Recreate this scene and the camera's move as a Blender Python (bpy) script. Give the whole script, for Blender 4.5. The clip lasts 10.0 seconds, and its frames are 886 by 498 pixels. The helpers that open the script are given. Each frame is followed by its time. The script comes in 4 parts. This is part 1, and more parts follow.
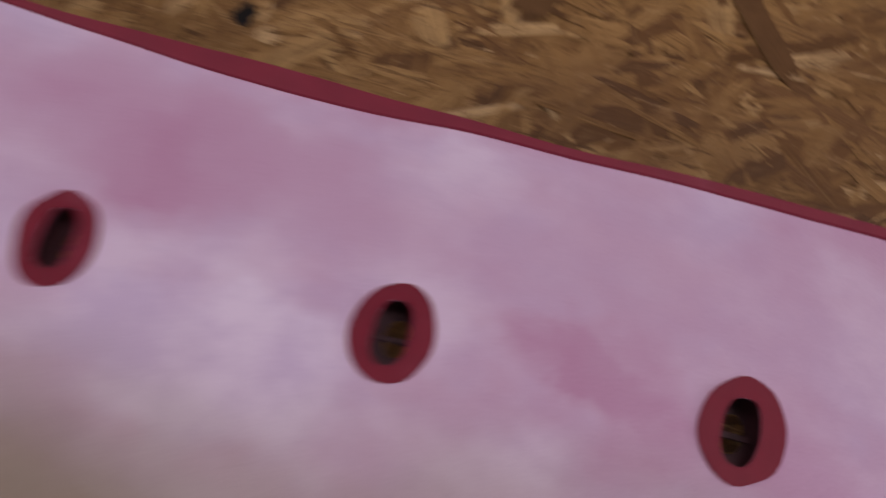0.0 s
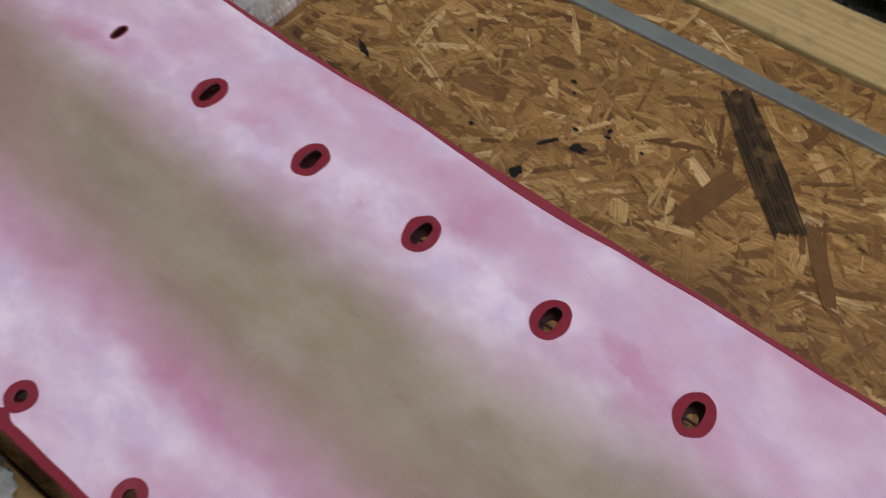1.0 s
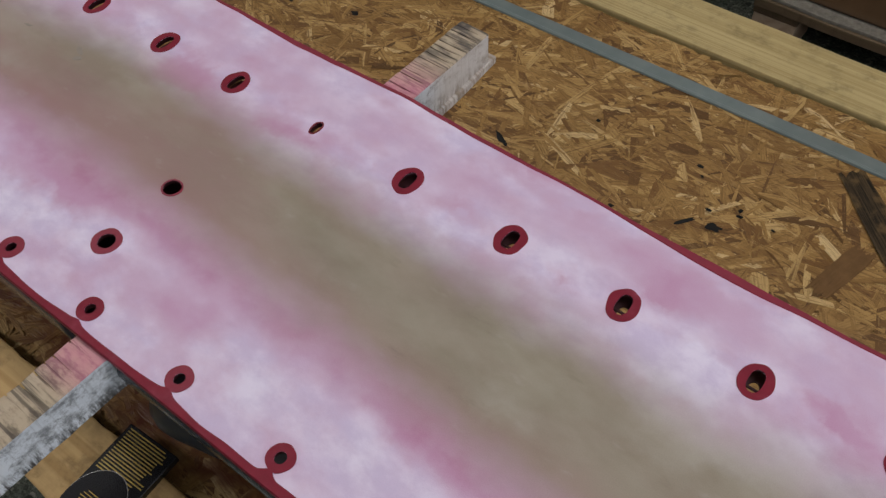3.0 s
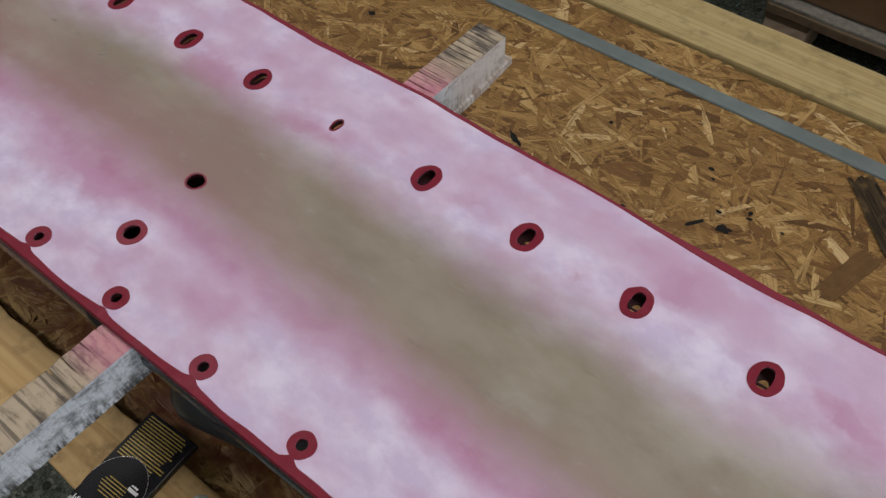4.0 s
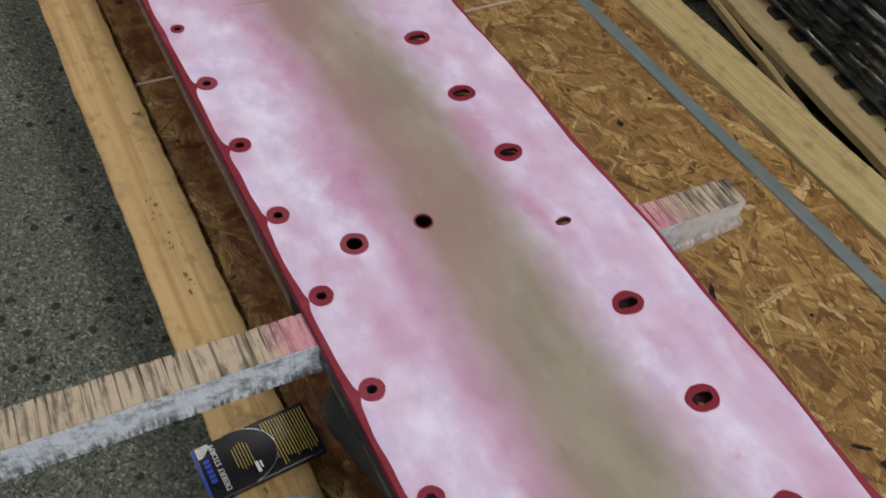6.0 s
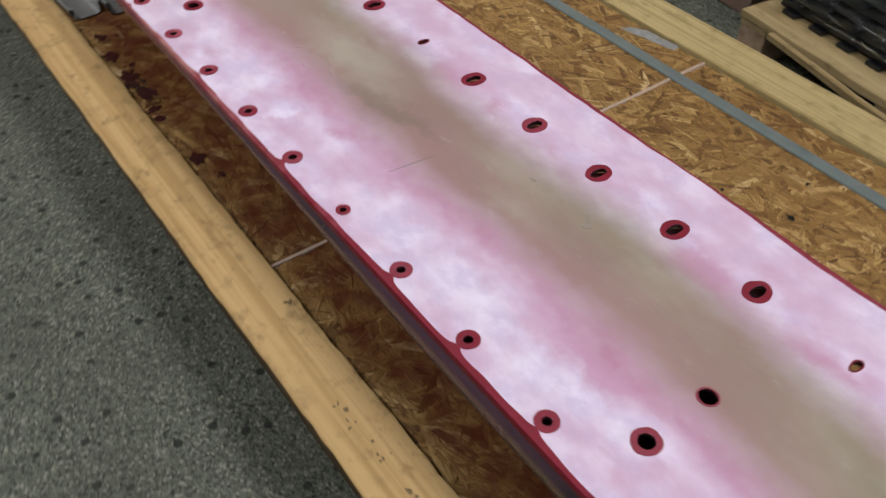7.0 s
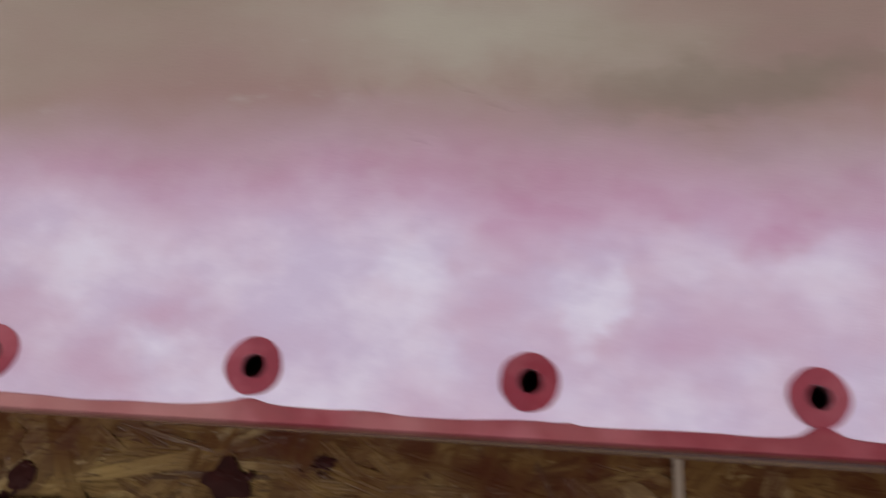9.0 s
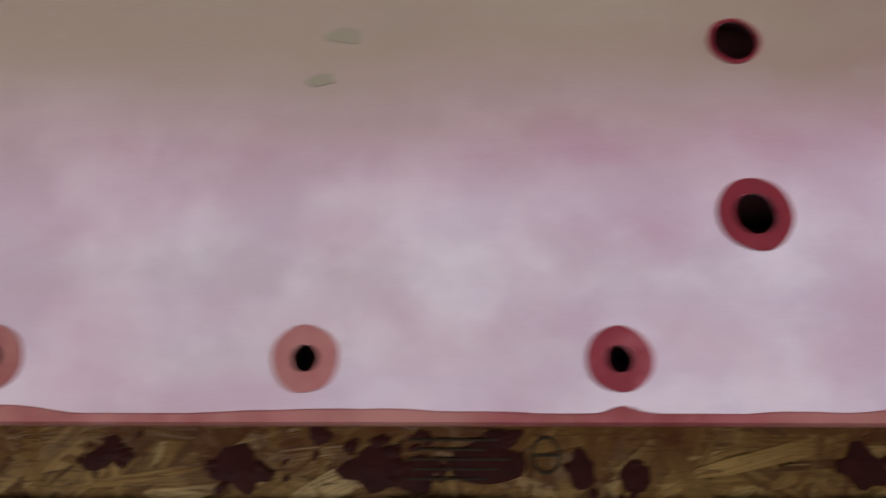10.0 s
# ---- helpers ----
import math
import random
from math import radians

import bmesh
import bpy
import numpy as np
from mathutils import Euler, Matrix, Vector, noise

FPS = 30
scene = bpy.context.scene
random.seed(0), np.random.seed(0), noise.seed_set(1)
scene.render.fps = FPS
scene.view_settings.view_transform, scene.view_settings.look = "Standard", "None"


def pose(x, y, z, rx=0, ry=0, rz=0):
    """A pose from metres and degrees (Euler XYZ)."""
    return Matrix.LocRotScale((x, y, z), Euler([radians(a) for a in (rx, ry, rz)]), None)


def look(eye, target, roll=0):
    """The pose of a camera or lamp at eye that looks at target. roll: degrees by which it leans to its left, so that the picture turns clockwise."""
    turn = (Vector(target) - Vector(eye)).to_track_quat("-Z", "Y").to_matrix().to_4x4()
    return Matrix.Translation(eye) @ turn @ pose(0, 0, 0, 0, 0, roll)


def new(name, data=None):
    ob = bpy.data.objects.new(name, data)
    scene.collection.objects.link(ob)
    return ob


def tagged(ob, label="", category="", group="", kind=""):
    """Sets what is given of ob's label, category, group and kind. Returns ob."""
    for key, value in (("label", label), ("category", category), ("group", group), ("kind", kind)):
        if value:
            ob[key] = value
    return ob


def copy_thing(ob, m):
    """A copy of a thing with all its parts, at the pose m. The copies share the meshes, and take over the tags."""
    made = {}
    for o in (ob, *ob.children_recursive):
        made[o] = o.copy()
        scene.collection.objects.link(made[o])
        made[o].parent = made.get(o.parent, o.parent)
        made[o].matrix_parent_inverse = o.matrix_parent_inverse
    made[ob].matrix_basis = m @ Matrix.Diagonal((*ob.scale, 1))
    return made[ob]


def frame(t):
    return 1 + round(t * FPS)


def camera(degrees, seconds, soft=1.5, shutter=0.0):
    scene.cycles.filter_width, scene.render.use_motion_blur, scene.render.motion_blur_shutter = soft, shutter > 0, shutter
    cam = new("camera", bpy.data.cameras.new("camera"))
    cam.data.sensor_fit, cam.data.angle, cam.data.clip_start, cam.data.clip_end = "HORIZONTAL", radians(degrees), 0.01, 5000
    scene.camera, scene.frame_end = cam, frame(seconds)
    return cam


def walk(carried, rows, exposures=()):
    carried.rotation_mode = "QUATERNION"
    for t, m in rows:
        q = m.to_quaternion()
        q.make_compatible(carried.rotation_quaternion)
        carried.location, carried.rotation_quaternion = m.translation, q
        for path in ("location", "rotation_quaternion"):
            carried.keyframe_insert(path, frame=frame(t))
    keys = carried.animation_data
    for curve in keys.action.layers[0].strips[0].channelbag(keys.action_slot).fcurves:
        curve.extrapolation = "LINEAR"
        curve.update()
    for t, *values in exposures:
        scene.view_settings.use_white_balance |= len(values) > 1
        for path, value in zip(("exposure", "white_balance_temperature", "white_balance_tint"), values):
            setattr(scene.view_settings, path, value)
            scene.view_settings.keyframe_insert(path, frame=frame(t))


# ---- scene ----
import itertools

cam = camera(55.5, 10.0, soft=1.4, shutter=0.35)
PATH = [
    (0, (0.546, 0.228, 0.476), (0.248, 1.464, -3.318), 1.9),
    (0.2, (0.526, 0.18, 0.56), (-0.248, 1.504, -3.134), -8.7),
    (0.4, (0.532, 0.132, 0.64), (-0.57, 1.556, -2.93), -10),
    (0.5, (0.532, 0.114, 0.674), (-0.6, 1.6, -2.864), -7.8),
    (1, (0.634, 0.018, 0.766), (-0.688, 1.612, -2.658), -2.2),
    (1.5, (0.632, -0.034, 0.812), (-0.872, 1.724, -2.45), -1.3),
    (2, (0.572, -0.092, 0.83), (-0.988, 1.762, -2.352), -2.3),
    (2.5, (0.532, -0.122, 0.82), (-0.98, 1.736, -2.384), -2.4),
    (3, (0.522, -0.124, 0.824), (-1.002, 1.724, -2.38), -2.8),
    (4.5, (0.518, -0.158, 0.846), (-1.048, 1.668, -2.352), -0.6),
    (5, (0.506, -0.168, 0.868), (-1.226, 1.576, -2.288), 5.3),
    (5.2, (0.502, -0.17, 0.88), (-1.344, 1.482, -2.26), 6.4),
    (6.3, (0.444, -0.246, 0.878), (-1.796, 1.342, -2.03), 10.5),
    (6.5, (0.364, -0.288, 0.872), (-1.966, 1.33, -1.948), 10.4),
    (7, (0.172, -0.348, 0.852), (-2.082, 1.37, -1.972), 1.2),
    (7.5, (-0.034, -0.286, 0.776), (-1.968, 1.576, -2.188), -7.5),
    (7.8, (-0.184, -0.222, 0.698), (-1.712, 1.708, -2.454), -11.1),
    (8, (-0.263, -0.205, 0.660), (-1.322, 1.868, -2.554), -6.8),
    (8.1, (-0.304, -0.192, 0.636), (-1.222, 1.854, -2.674), -6.7),
    (8.2, (-0.366, -0.196, 0.626), (-1.078, 1.818, -2.756), -4.1),
    (8.3, (-0.428, -0.202, 0.61), (-0.962, 1.822, -2.798), -2.2),
    (8.4, (-0.488, -0.204, 0.594), (-0.814, 1.808, -2.848), 0.8),
    (8.5, (-0.534, -0.198, 0.574), (-0.824, 1.826, -2.864), 0.6),
    (8.7, (-0.61, -0.18, 0.552), (-0.89, 1.842, -2.888), -1.6),
    (8.8, (-0.648, -0.14, 0.544), (-0.942, 1.664, -3.014), -4.4),
    (8.9, (-0.7, -0.108, 0.546), (-0.864, 1.496, -3.114), -2.2),
    (9, (-0.734, -0.09, 0.54), (-1.018, 1.468, -3.132), -6.9),
    (9.2, (-0.824, -0.074, 0.522), (-0.938, 1.402, -3.192), -1.4),
    (9.3, (-0.858, -0.066, 0.52), (-0.964, 1.354, -3.218), -0.9),
    (9.4, (-0.898, -0.066, 0.512), (-0.968, 1.376, -3.218), 0.3),
    (9.5, (-0.942, -0.06, 0.508), (-0.988, 1.362, -3.232), 1.2),
    (9.7, (-1.022, -0.06, 0.512), (-1.116, 1.276, -3.258), -2.2),
    (9.8, (-1.072, -0.068, 0.502), (-1.054, 1.318, -3.25), 1.7),
    (10, (-1.15, -0.062, 0.504), (-1.12, 1.21, -3.288), 1.5),
]
SHOTS = [(0.0, -1.11, 6900, 38), (0.5, -0.70, 6800, 28), (1.0, -0.58, 6600, 18), (2.5, -0.61, 6500, 12), (5.0, -0.62, 6500, 12), (6.3, -0.26, 6500, 10), (7.5, -0.09, 6500, 12),
         (8.5, -0.41, 6400, 10), (9.0, -0.45, 6500, 9), (9.5, -0.59, 6700, 9), (10.0, -0.63, 6750, 9)]
walk(cam, [(t, look(eye, target, roll)) for t, eye, target, roll in PATH], SHOTS)

# ---- light ----
world = bpy.data.worlds.new("world")
scene.world = world
world.use_nodes = True
world.node_tree.nodes["Background"].inputs[0].default_value = (0.8, 0.9, 1.0, 1)
world.node_tree.nodes["Background"].inputs[1].default_value = 0.02


def area_lamp(name, place, aim, width, length, watts, colour):
    data = bpy.data.lights.new(name, "AREA")
    data.shape, data.size, data.size_y, data.energy, data.color = "RECTANGLE", width, length, watts, colour
    ob = new(name, data)
    ob.matrix_world = look(place, aim)
    return ob


# unseen area lamps for ceiling tubes above and on both sides of the deck
for lx, ly, watts in ((-1.6, 0.8, 30), (1.6, 0.6, 50), (-2.3, -1.5, 66), (-0.4, 3.0, 22)):
    area_lamp("ceiling_tube_lamp", (lx, ly, 2.84), (lx, ly, 0), 2.2, 0.6, watts, (1.0, 0.98, 0.965))
# unseen fill lamp, added to brighten the faces turned east
area_lamp("east_fill_light", (5.32, -0.6, 1.25), (0.0, -0.4, 0.3), 3.2, 2.5, 210, (0.88, 0.94, 1.0))


# ---- node helpers ----
class Mat:
    """A procedural material under construction."""

    def __init__(self, name, rough=0.6, metal=0.0, spec=0.5):
        self.m = bpy.data.materials.new(name)
        self.m.use_nodes = True
        self.t = self.m.node_tree
        self.b = self.t.nodes["Principled BSDF"]
        self.b.inputs["Roughness"].default_value = rough
        self.b.inputs["Metallic"].default_value = metal
        self.b.inputs["Specular IOR Level"].default_value = spec

    def n(self, kind, **props):
        node = self.t.nodes.new(kind)
        for k, v in props.items():
            if k == "operation":
                node.operation = v
            elif k == "data_type":
                node.data_type = v
            elif k == "feature":
                node.feature = v
            elif k == "blend_type":
                node.blend_type = v
            elif k == "distance":
                node.distance = v
        return node

    def put(self, socket, v):
        if isinstance(v, bpy.types.NodeSocket):
            self.t.links.new(v, socket)
        elif isinstance(v, (tuple, list)) and len(v) == 3 and socket.type == "RGBA":
            socket.default_value = (*v, 1)
        else:
            socket.default_value = v

    def coord(self, which="Object"):
        return self.n("ShaderNodeTexCoord").outputs[which]

    def scaled(self, vec, s, offset=(0, 0, 0), turn=0.0):
        node = self.n("ShaderNodeMapping")
        self.put(node.inputs["Vector"], vec)
        node.inputs["Scale"].default_value = s
        node.inputs["Location"].default_value = offset
        node.inputs["Rotation"].default_value = (0, 0, turn)
        return node.outputs[0]

    def noise(self, vec, scale, detail=4, rough=0.55, distortion=0.0, colour=False):
        node = self.n("ShaderNodeTexNoise")
        self.put(node.inputs["Vector"], vec)
        node.inputs["Scale"].default_value = scale
        node.inputs["Detail"].default_value = detail
        node.inputs["Roughness"].default_value = rough
        node.inputs["Distortion"].default_value = distortion
        return node.outputs[1 if colour else 0]

    def voronoi(self, vec, scale, out="Distance", feature="F1"):
        node = self.n("ShaderNodeTexVoronoi", feature=feature)
        self.put(node.inputs["Vector"], vec)
        node.inputs["Scale"].default_value = scale
        return node.outputs[out]

    def math(self, op, a, b=0.0, c=0.0):
        node = self.n("ShaderNodeMath", operation=op)
        for s, v in zip(node.inputs, (a, b, c)):
            self.put(s, v)
        return node.outputs[0]

    def step(self, v, lo, hi):
        """0 below lo, 1 above hi, smooth between; lo and hi may be sockets."""
        node = self.n("ShaderNodeMapRange")
        node.interpolation_type = "SMOOTHSTEP"
        for s, x in zip(("Value", "From Min", "From Max"), (v, lo, hi)):
            self.put(node.inputs[s], x)
        return node.outputs[0]

    def mix(self, f, a, b, blend="MIX"):
        node = self.n("ShaderNodeMix", data_type="RGBA", blend_type=blend)
        self.put(node.inputs[0], f)
        self.put(node.inputs[6], a)
        self.put(node.inputs[7], b)
        return node.outputs[2]

    def ramp(self, v, stops):
        node = self.n("ShaderNodeValToRGB")
        self.put(node.inputs[0], v)
        els = node.color_ramp.elements
        for i, (p, c) in enumerate(stops):
            e = els[i] if i < 2 else els.new(p)
            e.position, e.color = p, (*c, 1) if isinstance(c, tuple) else (c, c, c, 1)
        return node.outputs[0]

    def xyz(self, vec):
        node = self.n("ShaderNodeSeparateXYZ")
        self.put(node.inputs[0], vec)
        return node.outputs

    def colour(self, c):
        self.put(self.b.inputs["Base Color"], c)
        return self

    def rough(self, v):
        self.put(self.b.inputs["Roughness"], v)
        return self

    def bump(self, h, strength=0.3, dist=0.002):
        node = self.n("ShaderNodeBump")
        node.inputs["Strength"].default_value, node.inputs["Distance"].default_value = strength, dist
        self.put(node.inputs["Height"], h)
        self.put(self.b.inputs["Normal"], node.outputs[0])
        return self

    def island(self):
        return self.n("ShaderNodeNewGeometry").outputs["Random Per Island"]

    def each(self):
        return self.n("ShaderNodeObjectInfo").outputs["Random"]

    def patches(self, vec, *lists):
        """Soft ellipses added up: rows of x, y, half length, half width, turn in degrees, weight."""
        total = 0.0
        for x, y, length, width, turn, weight in itertools.chain(*lists):
            place = self.n("ShaderNodeMapping")
            place.vector_type = "TEXTURE"
            self.put(place.inputs["Vector"], vec)
            place.inputs["Location"].default_value = (x, y, 0)
            place.inputs["Rotation"].default_value = (0, 0, math.radians(turn))
            place.inputs["Scale"].default_value = (length, width, 1)
            soft = self.n("ShaderNodeTexGradient")
            soft.gradient_type = "SPHERICAL"
            self.put(soft.inputs[0], place.outputs[0])
            total = self.math("MULTIPLY_ADD", soft.outputs["Fac"], weight, total)
        return self.step(total, 0.0, 0.85)

    def shaken(self, vec, scale, far):
        """Coordinates pushed about by noise."""
        push = self.n("ShaderNodeVectorMath", operation="MULTIPLY_ADD")
        self.put(push.inputs[0], self.noise(vec, scale, 3, 0.6, 0.0, True))
        push.inputs[1].default_value = (far, far, 0)
        push.inputs[2].default_value = (-far / 2, -far / 2, 0)
        add = self.n("ShaderNodeVectorMath", operation="ADD")
        self.put(add.inputs[0], vec)
        self.put(add.inputs[1], push.outputs[0])
        return add.outputs[0]


# ---- materials ----
def panel_paint():
    """Sprayed sheet: bare tan primer along the middle, dusted white along both hole rows, pink where the coats thin out."""
    m = Mat("dusted_pink_white_paint", 0.55, 0, 0.16)
    p = m.coord()
    x, y, z = m.xyz(p)
    warp = m.noise(m.scaled(p, (7, 9, 1)), 1.0, 3, 0.6)
    fine = m.noise(m.scaled(p, (24, 30, 1), (3, 1, 0)), 1.0, 4, 0.6)
    v = m.math("ADD", y, m.math("ADD", m.math("MULTIPLY_ADD", warp, 0.05, -0.025), m.math("MULTIPLY_ADD", fine, 0.014, -0.007)))
    xr = m.math("MULTIPLY_ADD", x, 0.4, 0.6)          # -1.5 .. 1.0 m  ->  0 .. 1
    far = m.math("MULTIPLY", m.ramp(xr, FAR_EDGE), 1.0)
    near = m.math("MULTIPLY", m.ramp(xr, NEAR_EDGE), 1.0)
    tan_near = m.step(v, m.math("SUBTRACT", near, 0.030), m.math("ADD", near, 0.046))
    tan_far = m.math("SUBTRACT", 1.0, m.step(v, m.math("SUBTRACT", far, 0.062), m.math("ADD", far, 0.022)))
    tan_w = m.math("MULTIPLY", tan_near, tan_far)
    # how thick the white dust lies: soft clouds at two sizes
    big = m.noise(m.scaled(p, (9, 13, 1), (1, 7, 0)), 1.0, 2, 0.5, 0.3)
    small = m.noise(m.scaled(p, (30, 36, 1), (5, 2, 0)), 1.0, 3, 0.55)
    streak = m.noise(m.scaled(p, (3.5, 40, 1), (0, 2, 0)), 1.0, 3, 0.55)
    white = m.math("ADD", m.math("MULTIPLY", big, 0.63), m.math("ADD", m.math("MULTIPLY", small, 0.27), m.math("MULTIPLY", streak, 0.10)))
    white = m.step(white, 0.30, 0.66)
    q = m.shaken(m.shaken(p, 60, 0.022), 16, 0.060)
    thin = m.patches(q, THIN_WEST, THIN_EAST)
    dust = m.patches(q, THICK_DUST_WEST, THICK_DUST_MIDDLE, THICK_DUST_EAST)
    white = m.math("ADD", m.math("MULTIPLY_ADD", white, 0.68, 0.12), m.math("SUBTRACT", m.math("MULTIPLY", dust, 0.50), m.math("MULTIPLY", thin, 0.60)))
    white = m.step(white, 0.0, 1.0)
    rim = m.math("MULTIPLY", m.step(v, m.math("SUBTRACT", near, 0.046), m.math("SUBTRACT", near, 0.006)),
                 m.math("SUBTRACT", 1.0, m.step(v, m.math("SUBTRACT", near, 0.004), m.math("ADD", near, 0.04))))
    outer = m.math("MULTIPLY", m.step(v, 0.300, 0.325), m.math("SUBTRACT", 1.0, m.step(v, 0.335, 0.365)))
    white = m.math("MULTIPLY", white, m.math("SUBTRACT", 1.0, m.math("MULTIPLY", rim, 0.72)))
    white = m.math("MULTIPLY", white, m.math("SUBTRACT", 1.0, m.math("MULTIPLY", outer, 0.45)))
    deep = m.math("MULTIPLY", m.step(m.noise(m.scaled(p, (8, 16, 1), (9, 3, 0)), 1.0, 3), 0.45, 0.72), 0.40)
    deep = m.math("MAXIMUM", deep, m.math("MULTIPLY", thin, m.math("MULTIPLY_ADD", small, 0.5, 0.22)))
    deep = m.math("MAXIMUM", deep, m.math("MULTIPLY", rim, m.math("MULTIPLY_ADD", m.step(small, 0.3, 0.7), 0.6, 0.15)))
    grain = m.noise(p, 900, 2, 0.5)
    pink = m.mix(deep, PINK_B, PINK_A)
    coat = m.mix(white, pink, m.mix(m.step(m.noise(m.scaled(p, (20, 26, 1), (4, 9, 0)), 1.0, 5, 0.62), 0.36, 0.64), LAVENDER, WHITE))
    dull = m.math("SUBTRACT", 1.0, m.step(m.math("ADD", x, m.math("MULTIPLY_ADD", big, 0.3, -0.15)), -1.22, -0.80))
    coat = m.mix(m.math("MULTIPLY", dull, m.math("MULTIPLY_ADD", streak, 0.8, 0.05)), coat, m.mix(m.step(m.noise(m.scaled(p, (16, 12, 1), (8, 1, 0)), 1.0, 4, 0.6), 0.40, 0.62), (0.47, 0.39, 0.44), (0.64, 0.56, 0.62)))
    bare = m.mix(m.step(m.noise(m.scaled(p, (8, 15, 1), (2, 5, 0)), 1.0, 4, 0.6), 0.34, 0.66), TAN_A, TAN_B)
    west = m.math("SUBTRACT", 1.0, m.step(x, -0.15, 0.25))
    red_w = m.step(m.noise(m.scaled(p, (5, 12, 1), (6, 2, 0)), 1.0, 3), 0.38, 0.66)
    bare = m.mix(m.math("MULTIPLY", red_w, m.math("MULTIPLY_ADD", west, 0.62, 0.25)), bare, TAN_RED)
    flank = m.math("SUBTRACT", 1.0, m.step(v, m.math("SUBTRACT", near, 0.02), m.math("ADD", near, m.math("MULTIPLY_ADD", west, 0.080, 0.075))))
    bare = m.mix(m.math("MULTIPLY", flank, 0.92), bare, TAN_PINK)
    blotch = m.step(m.noise(m.scaled(p, (12, 40, 1), (4, 4, 0), 0.12), 1.0, 4, 0.65), 0.60, 0.80)
    bare = m.mix(m.math("MULTIPLY", blotch, 0.4), bare, TAN_DARK)
    dusty = m.step(m.noise(m.scaled(p, (26, 60, 1), (1, 9, 0)), 1.0, 4, 0.6), 0.60, 0.80)
    bare = m.mix(m.math("MULTIPLY", dusty, 0.35), bare, (0.44, 0.40, 0.36))
    bare = m.mix(m.math("MULTIPLY", thin, 0.6), bare, TAN_PINK)
    bare = m.mix(m.math("MULTIPLY", m.patches(q, SMOKY), 0.55), bare, (0.165, 0.135, 0.098))
    bare = m.mix(m.math("MULTIPLY", m.patches(q, DUSTY), 0.75), bare, (0.41, 0.37, 0.315))
    bare = m.mix(m.math("MULTIPLY", dull, 0.45), bare, (0.40, 0.35, 0.29))
    c = m.mix(tan_w, coat, bare)
    c = m.mix(0.10, c, m.mix(grain, (0.1, 0.1, 0.1), (1, 1, 1)), "OVERLAY")
    m.colour(c)
    m.rough(m.math("MULTIPLY_ADD", tan_w, -0.06, 0.60))
    m.bump(m.math("ADD", m.math("MULTIPLY", grain, 0.15), m.noise(p, 17, 3)), 0.22, 0.005)
    return m.m


def red_paint():
    m = Mat("dark_red_base_coat", 0.5, 0, 0.22)
    p = m.coord()
    dust = m.step(m.noise(p, 24, 4, 0.6), 0.52, 0.85)
    c = m.mix(m.noise(p, 60, 4), (0.145, 0.008, 0.021), (0.245, 0.014, 0.033))
    c = m.mix(m.math("MULTIPLY", dust, 0.25), c, (0.44, 0.13, 0.19))
    c = m.mix(m.math("MULTIPLY", m.step(m.each(), 0.7, 1.0), 0.25), c, (0.42, 0.12, 0.165))
    west = m.math("SUBTRACT", 1.0, m.step(m.math("ADD", m.xyz(p)[0], m.math("MULTIPLY_ADD", m.noise(p, 11, 3), 0.5, -0.25)), -0.95, -0.25))
    west = m.math("MULTIPLY", west, m.math("SUBTRACT", 1.0, m.step(m.xyz(p)[1], 0.02, 0.04)))
    c = m.mix(m.math("MULTIPLY", west, m.math("MULTIPLY_ADD", m.step(m.noise(p, 38, 3), 0.42, 0.66), 0.50, 0.0)), c, (0.42, 0.115, 0.145))
    # thin salmon overspray along the edge strip and on the last rings to the west
    strip = m.math("MULTIPLY", m.math("SUBTRACT", 1.0, m.step(m.xyz(p)[1], -0.016, -0.012)), m.math("SUBTRACT", 1.0, m.step(m.xyz(p)[0], -1.0, -0.5)))
    strip = m.math("MULTIPLY", strip, m.math("MULTIPLY_ADD", m.step(m.noise(m.scaled(p, (9, 3, 3)), 1.0, 3), 0.40, 0.58), -0.6, 0.8))
    last = m.math("MULTIPLY", m.math("SUBTRACT", 1.0, m.step(m.xyz(p)[0], -1.16, -1.13)), m.math("MULTIPLY_ADD", m.noise(p, 70, 3), 0.9, 0.1))
    c = m.mix(m.math("MAXIMUM", strip, m.math("MULTIPLY", last, m.math("SUBTRACT", 1.0, m.step(m.xyz(p)[1], 0.02, 0.04)))), c, (0.42, 0.195, 0.185))
    m.colour(c).bump(m.noise(p, 300, 3), 0.1, 0.001)
    return m.m


def lip_metal():
    m = Mat("dark_glossy_lip_with_overspray", 0.2, 0.0, 0.6)
    p = m.coord()
    x = m.xyz(p)[0]
    spray = m.math("SUBTRACT", 1.0, m.step(m.math("ADD", x, m.math("MULTIPLY", m.noise(p, 18, 3), 0.3)), -0.1, 0.25))
    c = m.mix(m.noise(p, 40, 3), (0.018, 0.018, 0.022), (0.035, 0.036, 0.042))
    c = m.mix(m.math("MULTIPLY", spray, m.step(m.noise(m.scaled(p, (3, 20, 20)), 1.0, 3), 0.2, 0.6)), c, (0.13, 0.06, 0.095))
    red = m.math("SUBTRACT", 1.0, m.step(m.math("ADD", x, m.math("MULTIPLY_ADD", m.noise(p, 14, 4), 0.3, -0.15)), -1.0, -0.65))
    c = m.mix(m.math("MULTIPLY", red, 0.85), c, (0.22, 0.055, 0.065))
    m.colour(c).rough(m.math("MULTIPLY_ADD", m.noise(p, 50, 4), 0.2, 0.14))
    return m.m


